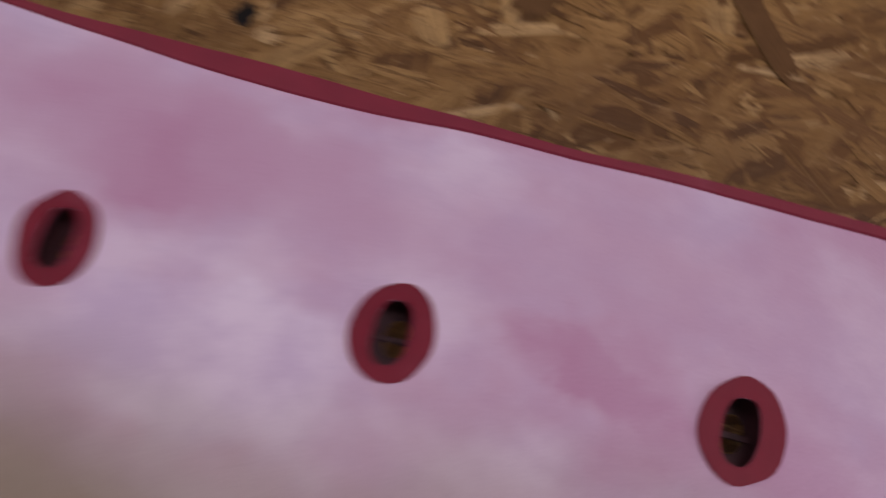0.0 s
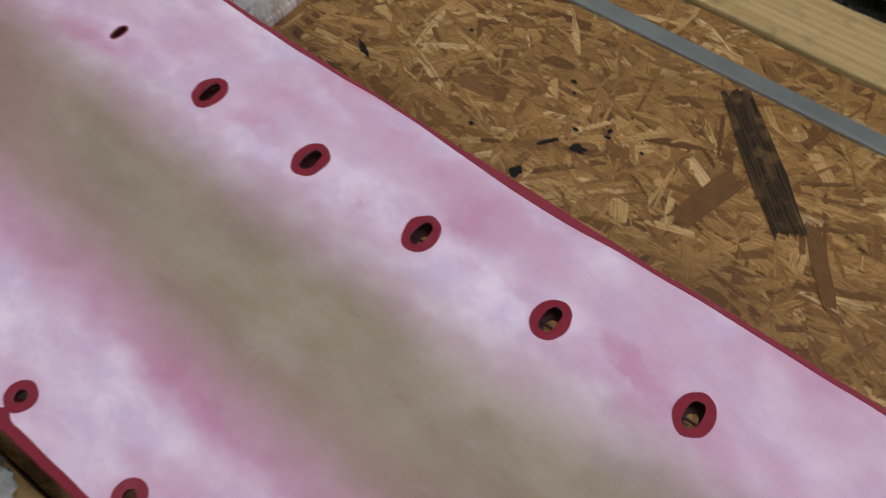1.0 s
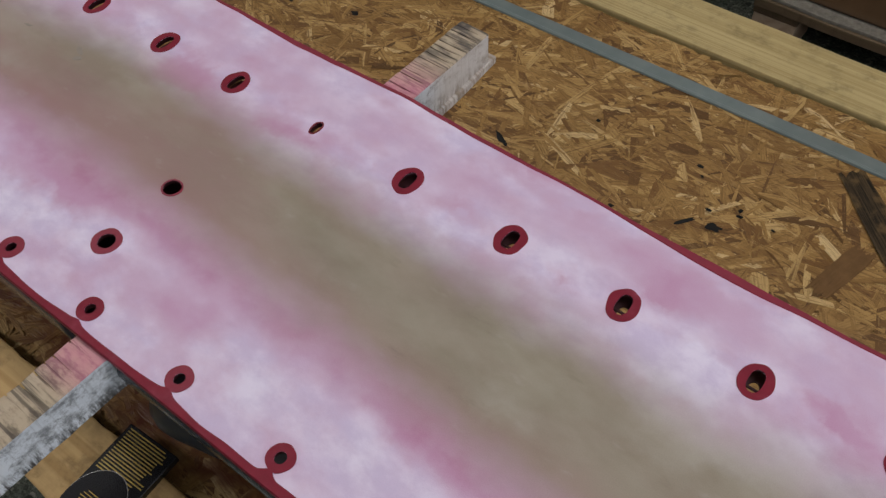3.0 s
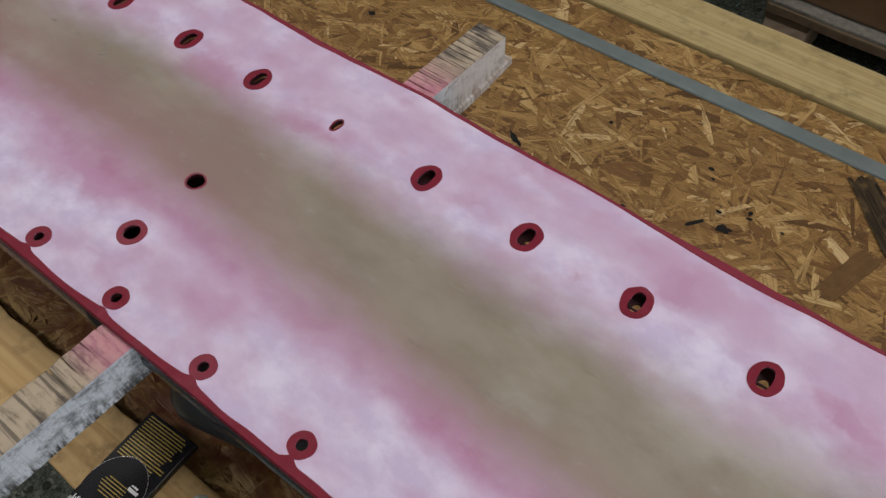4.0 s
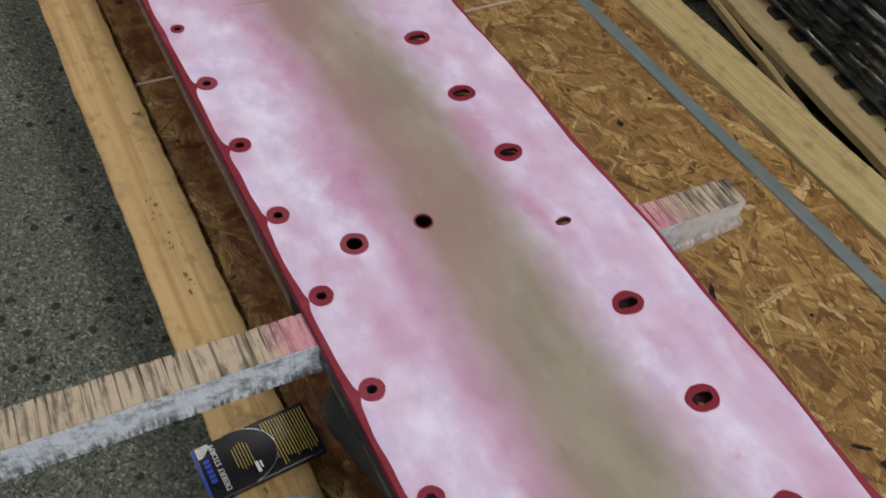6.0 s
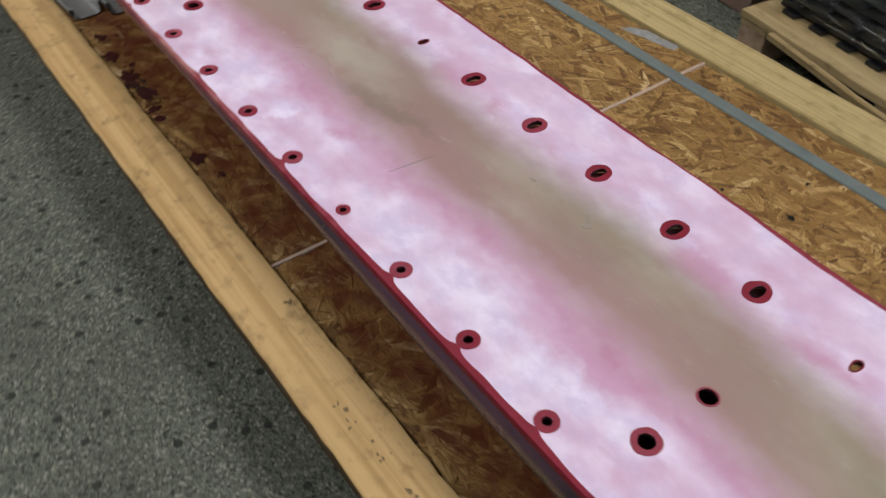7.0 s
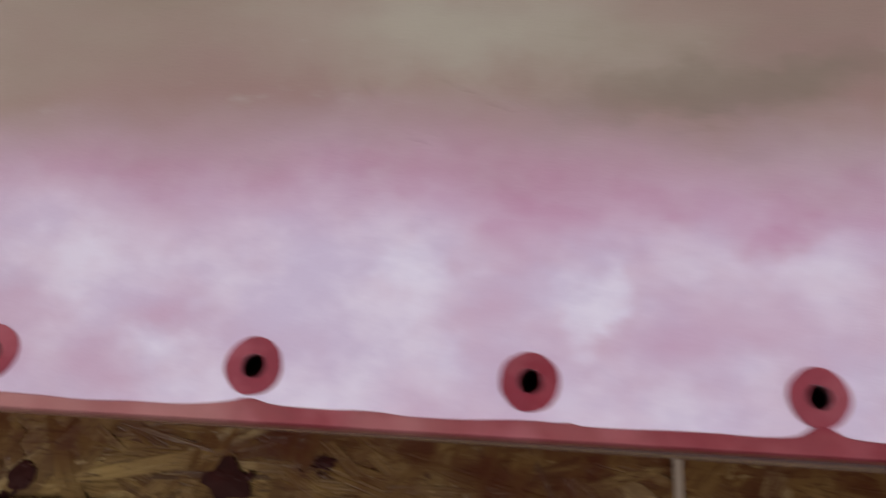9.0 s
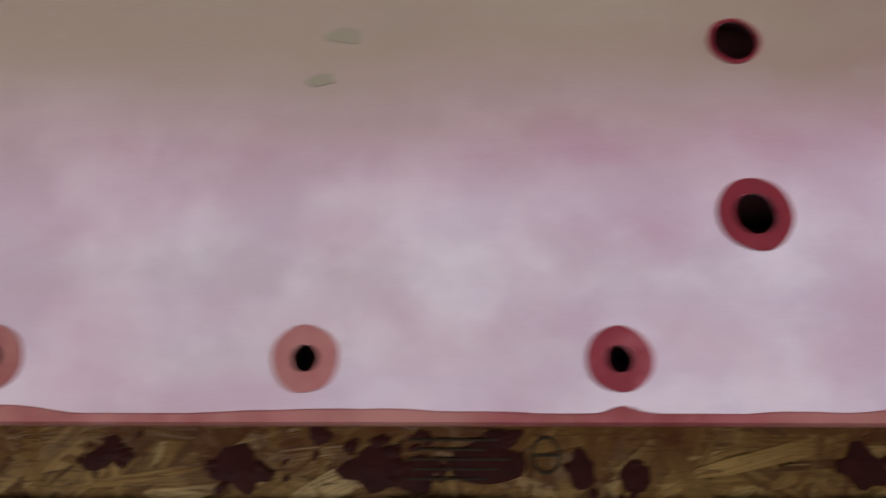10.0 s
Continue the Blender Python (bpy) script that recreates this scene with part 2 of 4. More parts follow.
def flake_wood():
    """Strands of the board: each island its own tone, with grain along its length."""
    m = Mat("osb_strands", 0.62, 0, 0.35)
    uv = m.n("ShaderNodeUVMap").outputs[0]
    r = m.island()
    off = m.n("ShaderNodeCombineXYZ")
    m.put(off.inputs[0], m.math("MULTIPLY", r, 57.0))
    m.put(off.inputs[1], m.math("MULTIPLY", r, 91.0))
    add = m.n("ShaderNodeVectorMath", operation="ADD")
    m.put(add.inputs[0], uv)
    m.put(add.inputs[1], off.outputs[0])
    grain = m.noise(m.scaled(add.outputs[0], (22, 420, 1)), 1.0, 4, 0.6, 0.6)
    blotch = m.noise(m.scaled(add.outputs[0], (25, 60, 1)), 1.0, 3)
    tone = m.ramp(r, [(0.0, (0.09, 0.041, 0.012)), (0.12, (0.19, 0.094, 0.026)), (0.35, (0.285, 0.158, 0.047)), (0.65, (0.36, 0.208, 0.065)), (0.87, (0.44, 0.268, 0.090)), (0.96, (0.55, 0.365, 0.145)), (1.0, (0.68, 0.49, 0.24))])
    c = m.mix(m.step(grain, 0.26, 0.56), (0.14, 0.068, 0.019), tone)
    c = m.mix(m.math("MULTIPLY", m.step(grain, 0.58, 0.78), 0.5), c, (0.58, 0.40, 0.18))
    c = m.mix(m.math("MULTIPLY", m.step(blotch, 0.5, 0.8), 0.35), c, (0.16, 0.082, 0.026))
    across = m.noise(m.scaled(m.coord(), (70, 26, 1)), 1.0, 4, 0.65, 1.2)
    c = m.mix(m.math("MULTIPLY", m.step(across, 0.5, 0.75), 0.4), c, (0.19, 0.10, 0.032))
    c = m.mix(m.math("MULTIPLY", m.step(m.noise(m.scaled(m.coord(), (40, 90, 1), (3, 3, 0), 0.6), 1.0, 4, 0.65, 1.0), 0.58, 0.74), 0.4), c, (0.52, 0.34, 0.145))
    for turn, shift in ((0.3, 2), (-0.55, 5), (1.0, 8)):
        # dark cracks and pale fibres that run on from strand to strand
        fib = m.noise(m.scaled(m.coord(), (26, 260, 1), (shift, shift, 0), turn), 1.0, 5, 0.7, 1.4)
        c = m.mix(m.math("MULTIPLY", m.step(fib, 0.58, 0.68), 0.80), c, (0.070, 0.028, 0.009))
        c = m.mix(m.math("MULTIPLY", m.step(m.math("SUBTRACT", 1.0, fib), 0.62, 0.72), 0.55), c, (0.66, 0.46, 0.21))
    wide = m.noise(m.coord(), 3.2, 4, 0.6)
    c = m.mix(m.math("MULTIPLY", m.step(wide, 0.50, 0.72), 0.5), c, (0.15, 0.074, 0.024))
    # red-brown overspray beside the work; its dark tone also holds the panel's shade
    y = m.xyz(m.coord())[1]
    wob = m.math("ADD", y, m.math("MULTIPLY_ADD", m.noise(m.coord(), 16, 4), 0.09, -0.045))
    spray = m.math("MULTIPLY", m.step(wob, -0.050, -0.008), m.math("SUBTRACT", 1.0, m.step(wob, 0.08, 0.24)))
    c = m.mix(m.math("MULTIPLY", spray, m.math("MULTIPLY_ADD", m.step(m.noise(m.coord(), 26, 4, 0.6), 0.35, 0.65), 0.46, 0.42)), c, (0.095, 0.018, 0.008))
    m.rough(m.math("MULTIPLY_ADD", spray, -0.24, 0.60))
    m.colour(c).bump(grain, 0.5, 0.0014)
    return m.m


def sawn_wood(name, dark, light, along=0, rough=0.65, grime=0.25, stripes=40.0):
    """Softwood with growth rings drawn out along one axis (0: x, 1: y)."""
    m = Mat(name, rough, 0, 0.3)
    p = m.coord()
    s = (1.3, stripes, stripes) if along == 0 else (stripes, 1.3, stripes)
    r = m.math("MULTIPLY", m.each(), 13.0)
    comb = m.n("ShaderNodeCombineXYZ")
    for i in range(3):
        m.put(comb.inputs[i], r)
    add = m.n("ShaderNodeVectorMath", operation="ADD")
    m.put(add.inputs[0], p)
    m.put(add.inputs[1], comb.outputs[0])
    q = add.outputs[0]
    ring = m.noise(m.scaled(q, s), 1.0, 3, 0.5, 0.9)
    fibre = m.noise(m.scaled(q, tuple(v * 9 for v in s)), 1.0, 3, 0.6)
    c = m.mix(m.step(ring, 0.35, 0.68), light, dark)
    c = m.mix(m.math("MULTIPLY", fibre, 0.35), c, dark)
    stain = m.step(m.noise(q, 9, 5, 0.65), 0.56, 0.78)
    c = m.mix(m.math("MULTIPLY", stain, grime), c, tuple(v * 0.3 for v in dark))
    dirt = m.step(m.noise(m.scaled(p, (26, 34, 30)), 1.0, 5, 0.7), 0.50, 0.72)
    c = m.mix(m.math("MULTIPLY", dirt, grime * 1.1), c, tuple(v * 0.5 for v in dark))
    spots = m.math("SUBTRACT", 1.0, m.step(m.voronoi(m.scaled(q, (9, 14, 14)), 1.0), 0.03, 0.13))
    c = m.mix(m.math("MULTIPLY", spots, 0.30), c, tuple(v * 0.22 for v in dark))
    m.colour(c).bump(m.math("ADD", ring, m.math("MULTIPLY", fibre, 0.6)), 0.3, 0.0015)
    return m.m


def batten_top_wood():
    m = Mat("grimy_tan_batten_top", 0.7, 0, 0.3)
    p = m.coord()
    x, y, z = m.xyz(p)
    c = m.mix(m.noise(m.scaled(p, (60, 4, 20)), 1.0, 4), (0.38, 0.295, 0.20), (0.54, 0.45, 0.34))
    c = m.mix(m.math("MULTIPLY", m.step(m.noise(m.scaled(p, (22, 60, 10)), 1.0, 5, 0.7), 0.50, 0.68), 0.75), c, (0.07, 0.055, 0.045))
    c = m.mix(m.math("MULTIPLY", m.step(m.noise(m.scaled(p, (9, 230, 6)), 1.0, 3, 0.6), 0.52, 0.64), 0.75), c, (0.075, 0.06, 0.048))
    pinkw = m.math("MULTIPLY", m.step(y, -0.078, -0.03), m.math("SUBTRACT", 1.0, m.step(y, 0.40, 0.47)))
    c = m.mix(m.math("MULTIPLY", pinkw, m.math("MULTIPLY_ADD", m.noise(p, 18, 3), 0.9, 0.1)), c, (0.68, 0.20, 0.34))
    c = m.mix(m.math("MULTIPLY", m.step(y, 0.40, 0.52), m.step(m.noise(m.scaled(p, (25, 60, 10)), 1.0, 3), 0.40, 0.6)), c, (0.10, 0.085, 0.075))
    m.colour(c).bump(m.noise(m.scaled(p, (60, 8, 20)), 1.0, 4), 0.3, 0.002)
    return m.m


def batten_side_wood():
    m = Mat("whitewashed_batten_side", 0.7, 0, 0.3)
    p = m.coord()
    c = m.mix(m.noise(m.scaled(p, (10, 18, 60)), 1.0, 5, 0.6), (0.52, 0.56, 0.60), (0.78, 0.81, 0.86))
    c = m.mix(m.math("MULTIPLY", m.step(m.noise(m.scaled(p, (10, 48, 62), (3, 2, 1)), 1.0, 6, 0.78), 0.46, 0.68), 0.75), c, (0.07, 0.07, 0.075))
    low = m.math("SUBTRACT", 1.0, m.step(m.math("ADD", m.xyz(p)[2], m.math("MULTIPLY", m.noise(p, 40, 4), 0.03)), 0.016, 0.045))
    c = m.mix(m.math("MULTIPLY", low, m.step(m.noise(m.scaled(p, (10, 110, 22), (5, 0, 0)), 1.0, 5, 0.7), 0.42, 0.60)), c, (0.055, 0.05, 0.045))
    c = m.mix(m.math("MULTIPLY", m.step(m.noise(m.scaled(p, (8, 420, 10)), 1.0, 3, 0.6), 0.54, 0.66), 0.35), c, (0.30, 0.31, 0.33))
    c = m.mix(m.math("MULTIPLY", m.step(m.xyz(p)[1], 0.40, 0.46), 0.5), c, (0.60, 0.47, 0.36))
    m.colour(c).bump(m.noise(m.scaled(p, (10, 8, 60)), 1.0, 4), 0.4, 0.002)
    return m.m


def asphalt():
    m = Mat("grey_speckled_concrete", 0.85, 0, 0.3)
    p = m.coord()
    big = m.noise(p, 5, 4)
    sv = m.xyz(m.voronoi(p, 240, "Color"))[0]
    fine = m.noise(p, 300, 4, 0.7)
    c = m.mix(m.step(fine, 0.38, 0.64), (0.066, 0.074, 0.057), (0.165, 0.182, 0.144))
    c = m.mix(m.math("MULTIPLY", m.step(sv, 0.80, 0.97), 0.7), c, (0.32, 0.31, 0.26))
    c = m.mix(m.math("MULTIPLY", m.step(m.math("SUBTRACT", 1.0, sv), 0.78, 0.95), 0.7), c, (0.020, 0.022, 0.018))
    pit = m.math("SUBTRACT", 1.0, m.step(m.voronoi(p, 62), 0.14, 0.30))
    c = m.mix(m.math("MULTIPLY", pit, 0.35), c, (0.010, 0.011, 0.010))
    hole = m.math("SUBTRACT", 1.0, m.step(m.math("ADD", m.voronoi(p, 25), m.math("MULTIPLY", m.noise(p, 90, 2), 0.10)), 0.19, 0.25))
    c = m.mix(m.math("MULTIPLY", hole, 0.85), c, (0.012, 0.014, 0.012))
    c = m.mix(m.math("MULTIPLY", m.step(big, 0.4, 0.7), 0.3), c, (0.075, 0.078, 0.06))
    m.colour(c).bump(m.math("ADD", m.math("SUBTRACT", fine, pit), m.math("MULTIPLY", sv, 0.4)), 0.7, 0.004)
    return m.m


def plain(name, a, b, rough=0.6, metal=0.0, scale=30.0, spec=0.5, bump=0.1):
    m = Mat(name, rough, metal, spec)
    p = m.coord()
    n = m.noise(p, scale, 4, 0.6)
    m.colour(m.mix(n, a, b)).bump(m.noise(p, scale * 6, 3), bump, 0.001)
    return m.m


def film_wrap(name="clear_stretch_film", creases=(5, 5, 80), gloss_most=0.55, speckle=45, least=0.03):
    m = Mat(name)
    p = m.coord()
    crease = m.noise(m.scaled(p, creases), 1.0, 4, 0.6, 1.0)
    clear, gloss, mixed = m.n("ShaderNodeBsdfTransparent"), m.n("ShaderNodeBsdfGlossy"), m.n("ShaderNodeMixShader")
    clear.inputs["Color"].default_value = (0.90, 0.93, 0.93, 1)
    gloss.inputs["Color"].default_value = (0.85, 0.93, 0.95, 1)
    gloss.inputs["Roughness"].default_value = 0.06
    bump = m.n("ShaderNodeBump")
    bump.inputs["Strength"].default_value, bump.inputs["Distance"].default_value = 1.0, 0.012
    m.put(bump.inputs["Height"], m.math("ADD", crease, m.noise(p, speckle, 3)))
    m.put(gloss.inputs["Normal"], bump.outputs[0])
    m.put(mixed.inputs[0], m.math("MULTIPLY_ADD", m.step(crease, 0.52, 0.72), gloss_most, least))
    m.put(mixed.inputs[1], clear.outputs[0])
    m.put(mixed.inputs[2], gloss.outputs[0])
    m.put(m.t.nodes["Material Output"].inputs["Surface"], mixed.outputs[0])
    return m.m


FAR_EDGE = [(0.0, 0.285), (0.17, 0.287), (0.34, 0.280), (0.40, 0.266), (0.47, 0.282), (0.53, 0.284), (0.60, 0.268), (0.70, 0.260), (0.80, 0.256), (0.86, 0.264), (1.0, 0.275)]
NEAR_EDGE = [(0.0, 0.092), (0.17, 0.094), (0.30, 0.104), (0.41, 0.102), (0.50, 0.112), (0.60, 0.106), (0.68, 0.094), (0.76, 0.082), (1.0, 0.076)]
# patches of the spray coat: x, y, half length, half width, turn, weight
THIN_WEST = [
    (-1.12, 0.106, 0.24, 0.026, 0, 0.6),
    (-1.185, 0.054, 0.044, 0.022, -4, 0.42), (-1.163, 0.002, 0.036, 0.022, -9, 0.26), (-1.064, 0.055, 0.036, 0.022, 0, 0.42), (-0.895, 0.117, 0.051, 0.022, 1, 0.36),
    (-0.887, 0.03, 0.036, 0.022, -2, 0.32), (-0.79, 0.099, 0.037, 0.022, 6, 0.49), (-0.739, 0.087, 0.081, 0.034, -1, 0.3), (-0.653, 0.092, 0.036, 0.022, -5, 0.59),
    (-0.633, 0.27, 0.067, 0.029, 2, 0.5), (-0.61, 0.078, 0.036, 0.023, 37, 0.8), (-0.53, 0.275, 0.058, 0.028, -17, 0.5), (-0.484, 0.071, 0.084, 0.022, 10, 0.5),
    (-0.414, 0.273, 0.046, 0.022, -1, 0.47), (-0.309, 0.084, 0.116, 0.022, 6, 0.49), (-0.181, 0.278, 0.072, 0.04, 1, 0.6),
]
THIN_EAST = [
    (-0.163, 0.073, 0.118, 0.037, 6, 0.5), (-0.135, 0.264, 0.08, 0.036, -2, 0.5), (-0.091, 0.093, 0.168, 0.046, 2, 0.6), (-0.019, 0.268, 0.06, 0.022, 3, 0.69),
    (0.095, 0.29, 0.049, 0.027, 0, 0.4), (0.208, 0.293, 0.046, 0.022, 5, 0.46), (0.229, 0.375, 0.067, 0.022, 3, 0.47), (0.311, 0.087, 0.121, 0.032, -7, 0.9),
    (0.324, 0.28, 0.039, 0.022, 7, 0.55), (0.412, 0.336, 0.061, 0.025, -5, 0.6), (0.415, 0.314, 0.046, 0.022, -3, 0.52), (0.473, 0.357, 0.036, 0.022, -9, 0.36),
    (0.491, 0.377, 0.125, 0.022, -1, 0.5), (0.575, 0.3, 0.04, 0.022, -4, 0.41), (0.581, 0.289, 0.066, 0.036, -1, 0.5),
]
THICK_DUST_WEST = [
    (-1.3, 0.037, 0.036, 0.022, -8, 0.36), (-1.292, 0.078, 0.034, 0.024, -54, 0.4), (-1.133, 0.027, 0.038, 0.022, -2, 0.76), (-0.926, 0.051, 0.036, 0.022, 9, 0.48),
    (-0.882, 0.01, 0.036, 0.022, -18, 0.58), (-0.77, 0.045, 0.026, 0.023, -9, 0.7), (-0.761, 0.007, 0.036, 0.022, -59, 0.56), (-0.698, 0.053, 0.046, 0.04, 19, 0.6),
    (-0.689, 0.039, 0.019, 0.024, -24, 0.7), (-0.568, 0.006, 0.054, 0.03, -10, 0.5), (-0.486, 0.318, 0.063, 0.033, 6, 0.5), (-0.417, 0.033, 0.058, 0.047, 36, 0.5),
]
THICK_DUST_MIDDLE = [
    (-0.403, 0.314, 0.036, 0.022, -32, 0.49), (-0.303, 0.027, 0.133, 0.053, 5, 0.7), (-0.275, 0.316, 0.035, 0.028, -15, 0.5), (-0.244, 0.035, 0.045, 0.041, -24, 0.5),
    (-0.217, 0.3, 0.096, 0.039, 3, 0.5), (-0.178, 0.064, 0.045, 0.043, 6, 0.6), (-0.158, 0.053, 0.079, 0.034, -15, 0.7), (-0.158, 0.357, 0.064, 0.036, 10, 0.5),
    (-0.059, 0.066, 0.074, 0.04, -4, 0.5), (0.062, 0.01, 0.063, 0.038, -8, 0.6), (0.091, 0.277, 0.069, 0.037, -7, 0.7), (0.139, 0.376, 0.058, 0.028, -2, 0.5),
]
THICK_DUST_EAST = [
    (0.17, 0.043, 0.065, 0.039, -22, 0.6), (0.207, 0.271, 0.058, 0.031, 4, 0.7), (0.28, 0.048, 0.074, 0.025, -12, 0.5), (0.296, 0.271, 0.036, 0.022, -11, 0.49),
    (0.337, 0.369, 0.056, 0.026, 11, 0.5), (0.449, 0.247, 0.036, 0.022, -2, 0.45), (0.453, 0.259, 0.081, 0.042, 4, 0.9), (0.467, 0.287, 0.036, 0.022, -17, 0.49),
    (0.48, 0.36, 0.067, 0.023, -7, 0.5), (0.671, 0.322, 0.036, 0.022, -10, 0.48),
]
SMOKY = [
    (-1.161, 0.148, 0.036, 0.022, -51, 0.35), (-0.634, 0.161, 0.13, 0.048, 8, 0.5), (-0.622, 0.154, 0.131, 0.022, 8, 0.7), (-0.247, 0.195, 0.102, 0.043, -1, 0.4),
    (0.151, 0.17, 0.123, 0.048, -7, 0.5), (0.213, 0.245, 0.108, 0.047, -19, 0.4), (0.274, 0.194, 0.075, 0.025, 6, 0.4), (0.554, 0.173, 0.038, 0.022, 5, 0.37),
]
DUSTY = [
    (-0.426, 0.208, 0.126, 0.045, 6, 0.4), (-0.369, 0.166, 0.08, 0.029, 11, 0.5), (-0.242, 0.273, 0.105, 0.044, 9, 0.5), (0.121, 0.236, 0.061, 0.032, -7, 0.4), (-0.76, 0.185, 0.17, 0.06, 0, 0.75),
    (0.36, 0.15, 0.075, 0.023, 3, 0.5), (0.487, 0.224, 0.09, 0.026, -6, 0.6), (0.506, 0.216, 0.116, 0.048, 8, 0.9), (0.57, 0.242, 0.092, 0.036, -5, 0.6),
]
LAVENDER = (0.615, 0.52, 0.705)
WHITE, PINK_A, PINK_B = (0.775, 0.70, 0.85), (0.47, 0.19, 0.335), (0.585, 0.395, 0.545)
TAN_PINK = (0.335, 0.19, 0.195)
TAN_A, TAN_B, TAN_RED, TAN_DARK = (0.265, 0.227, 0.170), (0.335, 0.295, 0.232), (0.285, 0.195, 0.170), (0.15, 0.125, 0.092)

PAINT, RED, LIP = panel_paint(), red_paint(), lip_metal()
STRAND = flake_wood()
BEAM_GOLD = sawn_wood("golden_pine_beam", (0.40, 0.25, 0.098), (0.56, 0.38, 0.172), 0, grime=0.62, stripes=75)
BEAM_PALE = sawn_wood("pale_pine_beam", (0.37, 0.272, 0.112), (0.54, 0.425, 0.21), 0, grime=0.5, stripes=240)
PALLET_WOOD = sawn_wood("pallet_board_wood", (0.27, 0.19, 0.085), (0.47, 0.36, 0.19), 0, grime=0.4, stripes=30)
DARK_WOOD = sawn_wood("old_brown_and_shaded_wood", (0.085, 0.055, 0.03), (0.16, 0.11, 0.065), 0, grime=0.5, stripes=30)
BLOCK_WOOD = sawn_wood("pallet_block_wood", (0.30, 0.20, 0.13), (0.46, 0.34, 0.24), 1)
BATTEN_TOP, BATTEN_SIDE = batten_top_wood(), batten_side_wood()
CONCRETE = asphalt()
STEEL = plain("dull_galvanised_strap", (0.14, 0.18, 0.18), (0.27, 0.31, 0.295), 0.42, 0.35, 22)
SEAM = plain("pale_splintered_board_edge", (0.40, 0.28, 0.21), (0.58, 0.45, 0.36), 0.8)
BLACK_INK = plain("black_tar_spot", (0.008, 0.008, 0.008), (0.018, 0.017, 0.016), 0.5, 0, 30, 0.15)
STAMP_INK = plain("faded_stamp_ink", (0.018, 0.016, 0.014), (0.075, 0.052, 0.03), 0.6, 0, 160, 0.15)
DRIED_RED = plain("dried_dark_red_spatter", (0.014, 0.005, 0.004), (0.075, 0.014, 0.012), 0.55, 0, 70, 0.15)
CARD_BLACK = plain("black_printed_card", (0.006, 0.006, 0.008), (0.012, 0.012, 0.015), 0.22)
YELLOW_INK = plain("mustard_print", (0.34, 0.25, 0.045), (0.42, 0.31, 0.06), 0.35)
WHITE_INK = plain("white_print", (0.7, 0.7, 0.7), (0.8, 0.8, 0.8), 0.35)
BLUE_INK = plain("blue_print", (0.02, 0.05, 0.35), (0.03, 0.09, 0.5), 0.3)
SILVER = plain("silver_foil_sticker", (0.6, 0.62, 0.6), (0.75, 0.75, 0.72), 0.25, 0.8)
BLACK_PLASTIC = plain("black_moulded_plastic", (0.008, 0.009, 0.011), (0.016, 0.018, 0.02), 0.32, 0, 60)
CHROME = plain("bright_folded_metal", (0.55, 0.57, 0.57), (0.72, 0.73, 0.72), 0.28, 0.75, 20)
KNOT = plain("dark_knot", (0.14, 0.093, 0.04), (0.23, 0.15, 0.065), 0.7, 0, 80)
BROWN_PATCH = plain("burnt_brown_patch", (0.09, 0.045, 0.016), (0.20, 0.11, 0.042), 0.7, 0, 60, 0.2)
SCUFF = plain("grey_scuff", (0.22, 0.185, 0.155), (0.27, 0.23, 0.195), 0.6)
PALE_CHIP = plain("pale_dust_chip", (0.25, 0.215, 0.17), (0.29, 0.25, 0.205), 0.7)
PAPER = plain("grey_torn_paper", (0.13, 0.12, 0.10), (0.38, 0.39, 0.39), 0.8, 0, 70)
# dark red of the hole walls, with the holes' shade put into it
HOLE_WALL_SHADE = plain("dark_red_shaded_hole_wall", (0.03, 0.006, 0.009), (0.06, 0.01, 0.016), 0.6)
CORRUGATED = plain("pale_torn_corrugated_edge", (0.05, 0.045, 0.035), (0.26, 0.23, 0.185), 0.9, 0, 130)
BROWN_WRAP = plain("brown_load_under_film", (0.10, 0.055, 0.028), (0.17, 0.10, 0.052), 0.22, 0, 7)
GREY_PLASTIC = plain("dark_grey_plastic", (0.040, 0.044, 0.049), (0.062, 0.066, 0.072), 0.36)
FILM = film_wrap()
FILM_CRUMPLED = film_wrap("crumpled_film", (60, 60, 6), 0.85, 9, 0.12)
CARDBOARD = plain("brown_cardboard", (0.20, 0.135, 0.105), (0.26, 0.18, 0.14), 0.8, 0, 6)
WALL = plain("grey_workshop_wall", (0.27, 0.265, 0.25), (0.34, 0.335, 0.32), 0.8, 0, 3)
CEILING = plain("white_ceiling_board", (0.66, 0.66, 0.65), (0.74, 0.74, 0.73), 0.85, 0, 3)


# ---- mesh helpers ----
def part(name, bm, material, parent=None, label="", smooth=False):
    """Links a bmesh as one mesh object, under a thing or a part if one is given."""
    mesh = bpy.data.meshes.new(name)
    if smooth:
        for f in bm.faces:
            f.smooth = True
    bm.to_mesh(mesh)
    bm.free()
    for mat in material if isinstance(material, (list, tuple)) else [material]:
        mesh.materials.append(mat)
    ob = new(name, mesh)
    if parent is not None:
        ob.parent = parent
        ob.matrix_parent_inverse = parent.matrix_basis.inverted()
    if label:
        ob["label"] = label
    return ob


def thing(name, label, category, group="", place=(0, 0, 0), turn=0.0, kind=""):
    """An Empty at a thing's base that parents its parts."""
    ob = new(name)
    ob.matrix_basis = pose(*place, 0, 0, turn)
    return tagged(ob, label, category, group, kind)


def under(ob, parent):
    """Puts a part, built in its thing's own coordinates, under the thing."""
    ob.parent = parent
    ob.matrix_parent_inverse = Matrix.Identity(4)
    return ob


